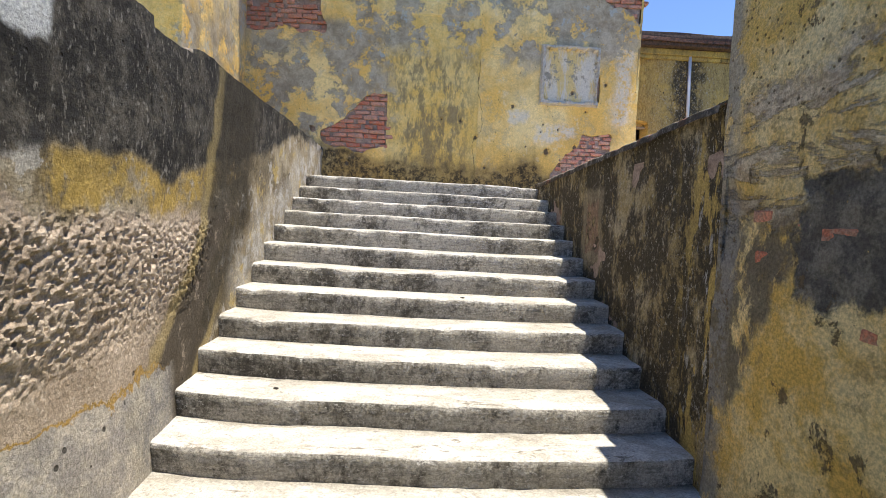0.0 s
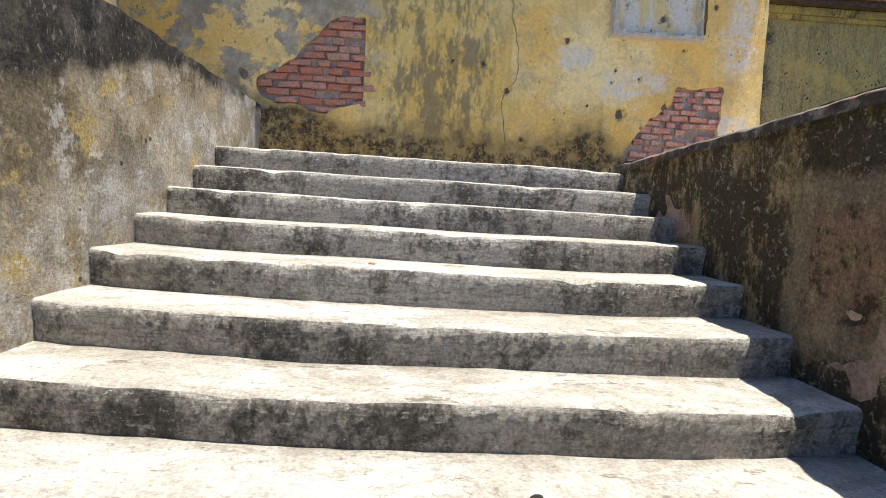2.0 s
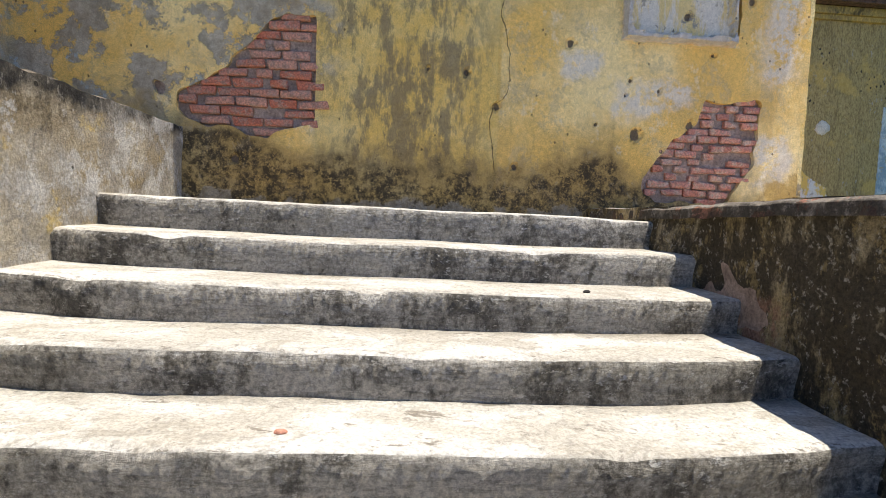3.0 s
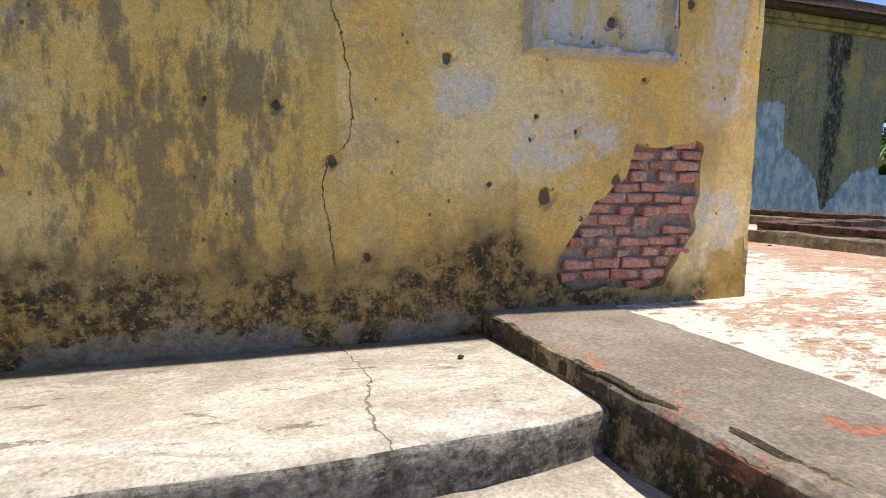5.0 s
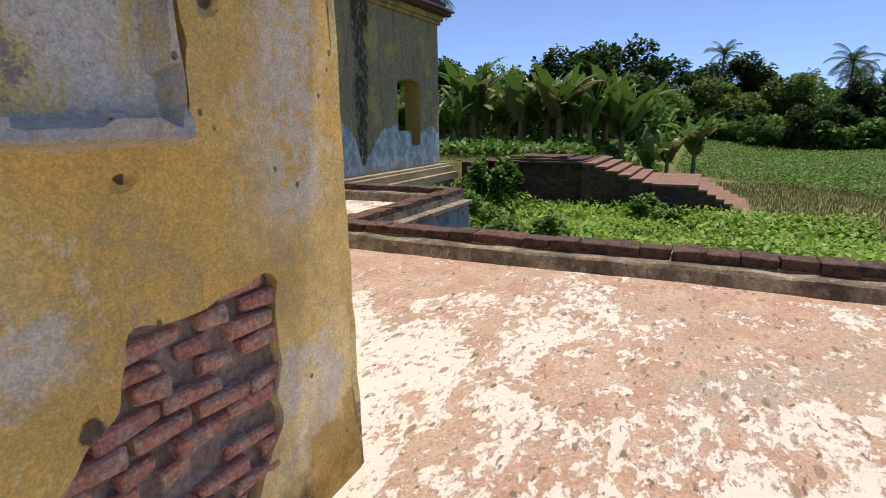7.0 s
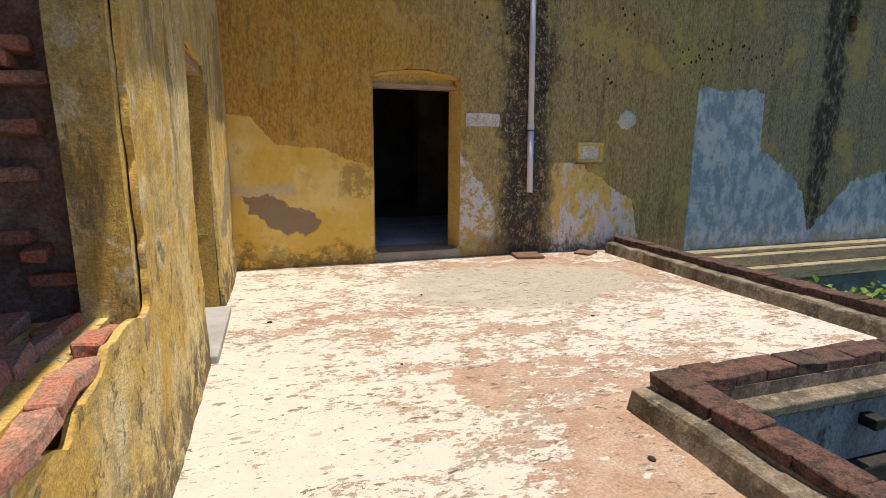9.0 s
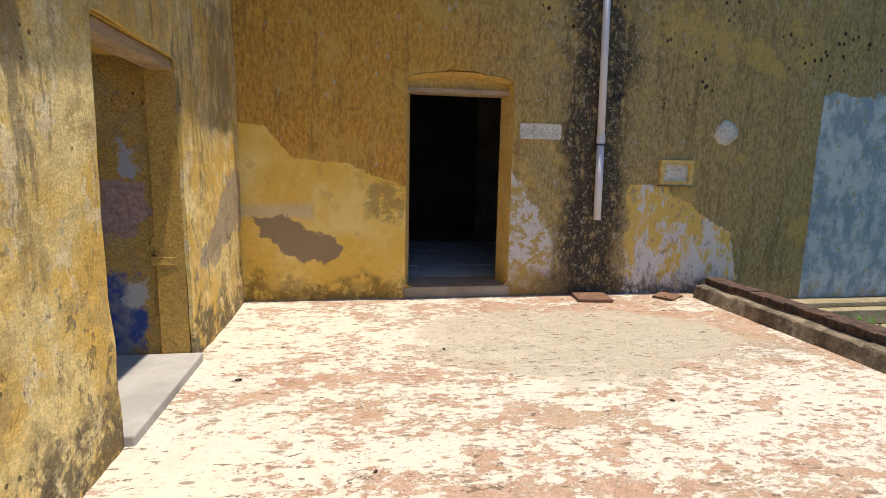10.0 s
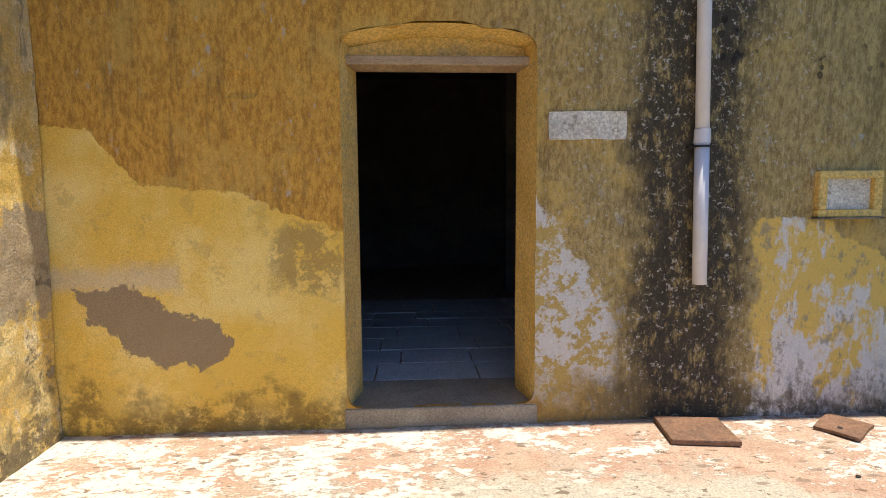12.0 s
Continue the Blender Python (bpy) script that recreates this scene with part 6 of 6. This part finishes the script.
for x, y, kind, s in ((40, 28, 0, 1.1), (44, 22, 1, 1.15), (38, 34, 1, 1.0), (48, 19, 0, 1.25), (50, 14.5, 0, 1.3), (52, 10, 1, 1.0), (56, 5, 2, 1.15), (60, 0.5, 2, 1.25), (64, 4, 0, 1.2), (70, -3, 1, 1.2), (66, -8, 0, 1.0),
                      (74, 8, 0, 1.3), (58, -14, 1, 0.95), (46, 32, 0, 1.2), (54, 26, 1, 1.4), (36, 40, 0, 1.1), (72, -14, 1, 1.25), (60, 12, 0, 1.3), (62, 18, 1, 1.3), (52, -3.5, 0, 0.55), (55, -9, 0, 0.6), (50, -1, 0, 0.5), (53, -14, 1, 0.6), (49, 3, 1, 0.5), (51, 7, 0, 0.5), (57, -19, 0, 0.9), (60, -27, 1, 1.1), (52, -21, 0, 0.6)):
    m = pose(x + 4, y, -1.6, 0, 0, x * 37 % 360)
    s *= 0.98 + 0.012 * ((x * 7) % 11)
    if k < 3 and kind == k:
        trees[k].matrix_basis = m
        trees[k].scale = (s, s, s)
    c = copy_thing(trees[kind], m)
    c.scale = (s, s, s)
    k += 1
for i, t in enumerate(trees):
    t.matrix_basis = pose(66 + i * 4, 22 - i * 4, -2.0)
    t.scale = (1.0, 1.0, 0.95)
p1 = palm(41, 9.0, 14, 2.1, "slender royal palm above the far trees")
p1.matrix_basis = pose(62, 5.6, -1.6)
p2 = palm(42, 8.6, 18, 2.9, "coconut palm with drooping fronds above the far trees")
p2.matrix_basis = pose(72, -6.5, -1.6)
for x, y, s in ((82, -9, 0.95), (78, -21, 1.05), (84, -4, 0.9)):
    c = copy_thing(p2, pose(x, y, -2, 0, 0, x * 11))
    c.scale = (s, s, s)
p3 = palm(43, 6.8, 22, 1.7, "date palm rising behind the house roof")
p3.matrix_basis = pose(24, 18.2, -0.1)


def far_house(x, y, w, d, h, roof, label):
    thing = empty("far_house", x, y, -2, label, "house")
    part("house_body", box(x - d / 2, y - w / 2, -2.1, x + d / 2, y + w / 2, -2 + h), LEDGE, thing)
    bm = bmesh.new()
    block(bm, x - d / 2 - 0.4, y - w / 2 - 0.4, -2 + h, x + d / 2 + 0.4, y + w / 2 + 0.4, -1.9 + h)
    part("roof", bm, roof, thing)
    # Black panels give the windows their inner darkness as colour.
    for i in range(3):
        part("window", box(x - d / 2 - 0.03, y - w / 3 + i * w / 3 - 0.4, -1.0, x - d / 2 + 0.05, y - w / 3 + i * w / 3 + 0.4, 0.1), TIMBER_SHADE_BLACK, thing)


TINROOF = simple("green tin roof", (0.10, 0.17, 0.12), (0.14, 0.2, 0.16), 2, 0.5, 0.2)
far_house(66, -10.5, 7, 5, 3.0, TINROOF, "low far house with a green tin roof")
far_house(64, -15.0, 5, 4, 2.6, RUST, "low far house with a rusty brown roof")


def stuff(name, me, label, category):
    return tagged(new(name, me), label, category, kind="stuff")


def in_court(q):
    x, y = q.uniform(8.9, 18.6), q.uniform(2.0, 13.6)
    if x < 9.2 and y > 9:
        return None, 1
    h = max(0.0, noise.noise((x * 0.55, y * 0.55, 3))) * 1.2 + 0.65 
    if y > 11.2 and x > 11:
        h += 0.45
    h *= 1 - 0.6 * ramp(x, 14.0, 16.5)
    return (x, y, ground_z(x, y) + q.uniform(0, 1) ** 1.4 * h), 1.0


stuff("weeds", leaf_cloud("weeds", 52000, in_court, 0.15, WEED, 5), "bright green weeds filling the sunken court", "weeds")


def in_near(q):
    x, y = q.uniform(6.3, 9.2), q.uniform(0, 9.2)
    h = max(0.0, noise.noise((x * 0.7, y * 0.7, 8))) * 0.8 + 0.3
    return (x, y, -2.0 + q.uniform(0, 1) ** 1.4 * h), 1.0


stuff("weeds", leaf_cloud("weeds", 9000, in_near, 0.16, LEAF, 6), "green creepers under the terrace edge", "weeds")


def bush(x, y, z, r, h, seed, count=2600, material=LEAF):
    rr = random.Random(seed)
    thing = empty("bush", x, y, z, "leafy green bush growing from the court wall", "bush", "court bushes")
    clumps = [(Vector((x + rr.uniform(-r, r), y + rr.uniform(-r, r), z + rr.uniform(0.1, 1) * h)), rr.uniform(0.2, 0.42) * r) for _ in range(16)]

    def place(q):
        c, s = q.choice(clumps)
        return c + Vector((q.gauss(0, 1), q.gauss(0, 1), q.gauss(0, 1))).normalized() * s * q.uniform(0.5, 1.1), 1.0
    part("foliage", leaf_cloud("foliage", count, place, 0.15, material, seed), None, thing)
    part("stem", cylinder(bmesh.new(), x, y, z - 0.1, z + h * 0.6, 0.03, 6), BARK, thing)


bush(17.6, 12.6, -1.9, 0.9, 2.0, 61, 3600)
bush(18.6, 12.2, -1.7, 0.7, 1.7, 62)
bush(13.6, 11.6, -2, 0.8, 1.4, 63, 2600, LEAF)
bush(10.4, 13.5, -0.62, 0.28, 0.35, 64, 420)
bush(12.5, 9.4, -2, 0.8, 1.1, 65)
bush(18.0, 7.2, -1.7, 0.6, 0.6, 66)


def in_field(q):
    x, y = q.uniform(22, 54), q.uniform(-26, 7.5)
    if x < 23.5 + max(0, y - 0.5) * 1.1:
        return None, 1
    return (x, y, ground_z(x, y) + q.uniform(0, 0.28)), 1.0


stuff("crop", leaf_cloud("crop", 90000, in_field, 0.16, CROP, 7), "bright green field crop", "crop")


def on_lawn(q):
    if q.random() < 0.5:
        x, y = q.uniform(18.0, 28), q.uniform(10, 28)
    else:
        x, y = q.uniform(16.5, 27), q.uniform(-4, 9)
        if x > 24 + max(0, y - 0.5) * 1.1:
            return None, 1
    if 18.6 < x < 22.4 and 4.7 < y < 9.8:
        return None, 1
    return (x, y, ground_z(x, y)), 1.0


stuff("lawn_grass", leaf_cloud("lawn_grass", 36000, on_lawn, 0.17, DRYGRASS, 9, 0.3, True), "short dry yellow-green grass", "grass")


def under_grove(q):
    x, y = q.uniform(20.5, 30), q.uniform(8, 30)
    return (x, y, ground_z(x, y) + q.uniform(0, 0.6) ** 1.5), 1.0


stuff("undergrowth", leaf_cloud("undergrowth", 15000, under_grove, 0.34, LEAF, 10), "green undergrowth below the banana plants", "undergrowth")


def inner_court(q):
    return (q.uniform(-3.5, 1.4), q.uniform(11.0, 16), q.uniform(-0.1, 1.0)), 1.0


stuff("weeds", leaf_cloud("weeds", 3000, inner_court, 0.2, WEED, 12), "green weeds in the roofless inner court", "weeds")


def hedge(q):
    if q.random() < 0.6:
        y = q.uniform(-34, 9)
        x = 55 + 3 * noise.noise((y * 0.2, 0, 0)) + q.uniform(-1.5, 2.5)
        top = 1.7 + 1.1 * noise.noise((y * 0.45, 1, 0))
    else:
        y = q.uniform(8, 44)
        x = 35 + 3 * noise.noise((y * 0.2, 4, 0)) + q.uniform(-1.5, 2.5)
        top = 3.0 + 1.3 * noise.noise((y * 0.4, 1, 0))
    return (x, y, -1.6 + q.uniform(0, 1) ** 0.8 * top * 1.25), 1.0


stuff("hedge", leaf_cloud("hedge", 42000, hedge, 0.5, LEAF, 14), "dense green hedge and scrub beyond the field", "hedge")


def far_wood(q):
    y = q.uniform(-60, 70)
    x = 88 + q.uniform(-4, 4) - abs(y) * 0.25
    top = 4.6 + 1.5 * noise.noise((y * 0.18, 2, 0)) + 0.8 * noise.noise((y * 0.6, 2, 0))
    return (x, y, -1.6 + q.uniform(0, 1) ** 0.7 * top * 1.25), 1.0


stuff("far_wood", leaf_cloud("far_wood", 40000, far_wood, 0.9, LEAF_DARK, 15), "distant dark green wood on the horizon", "wood")
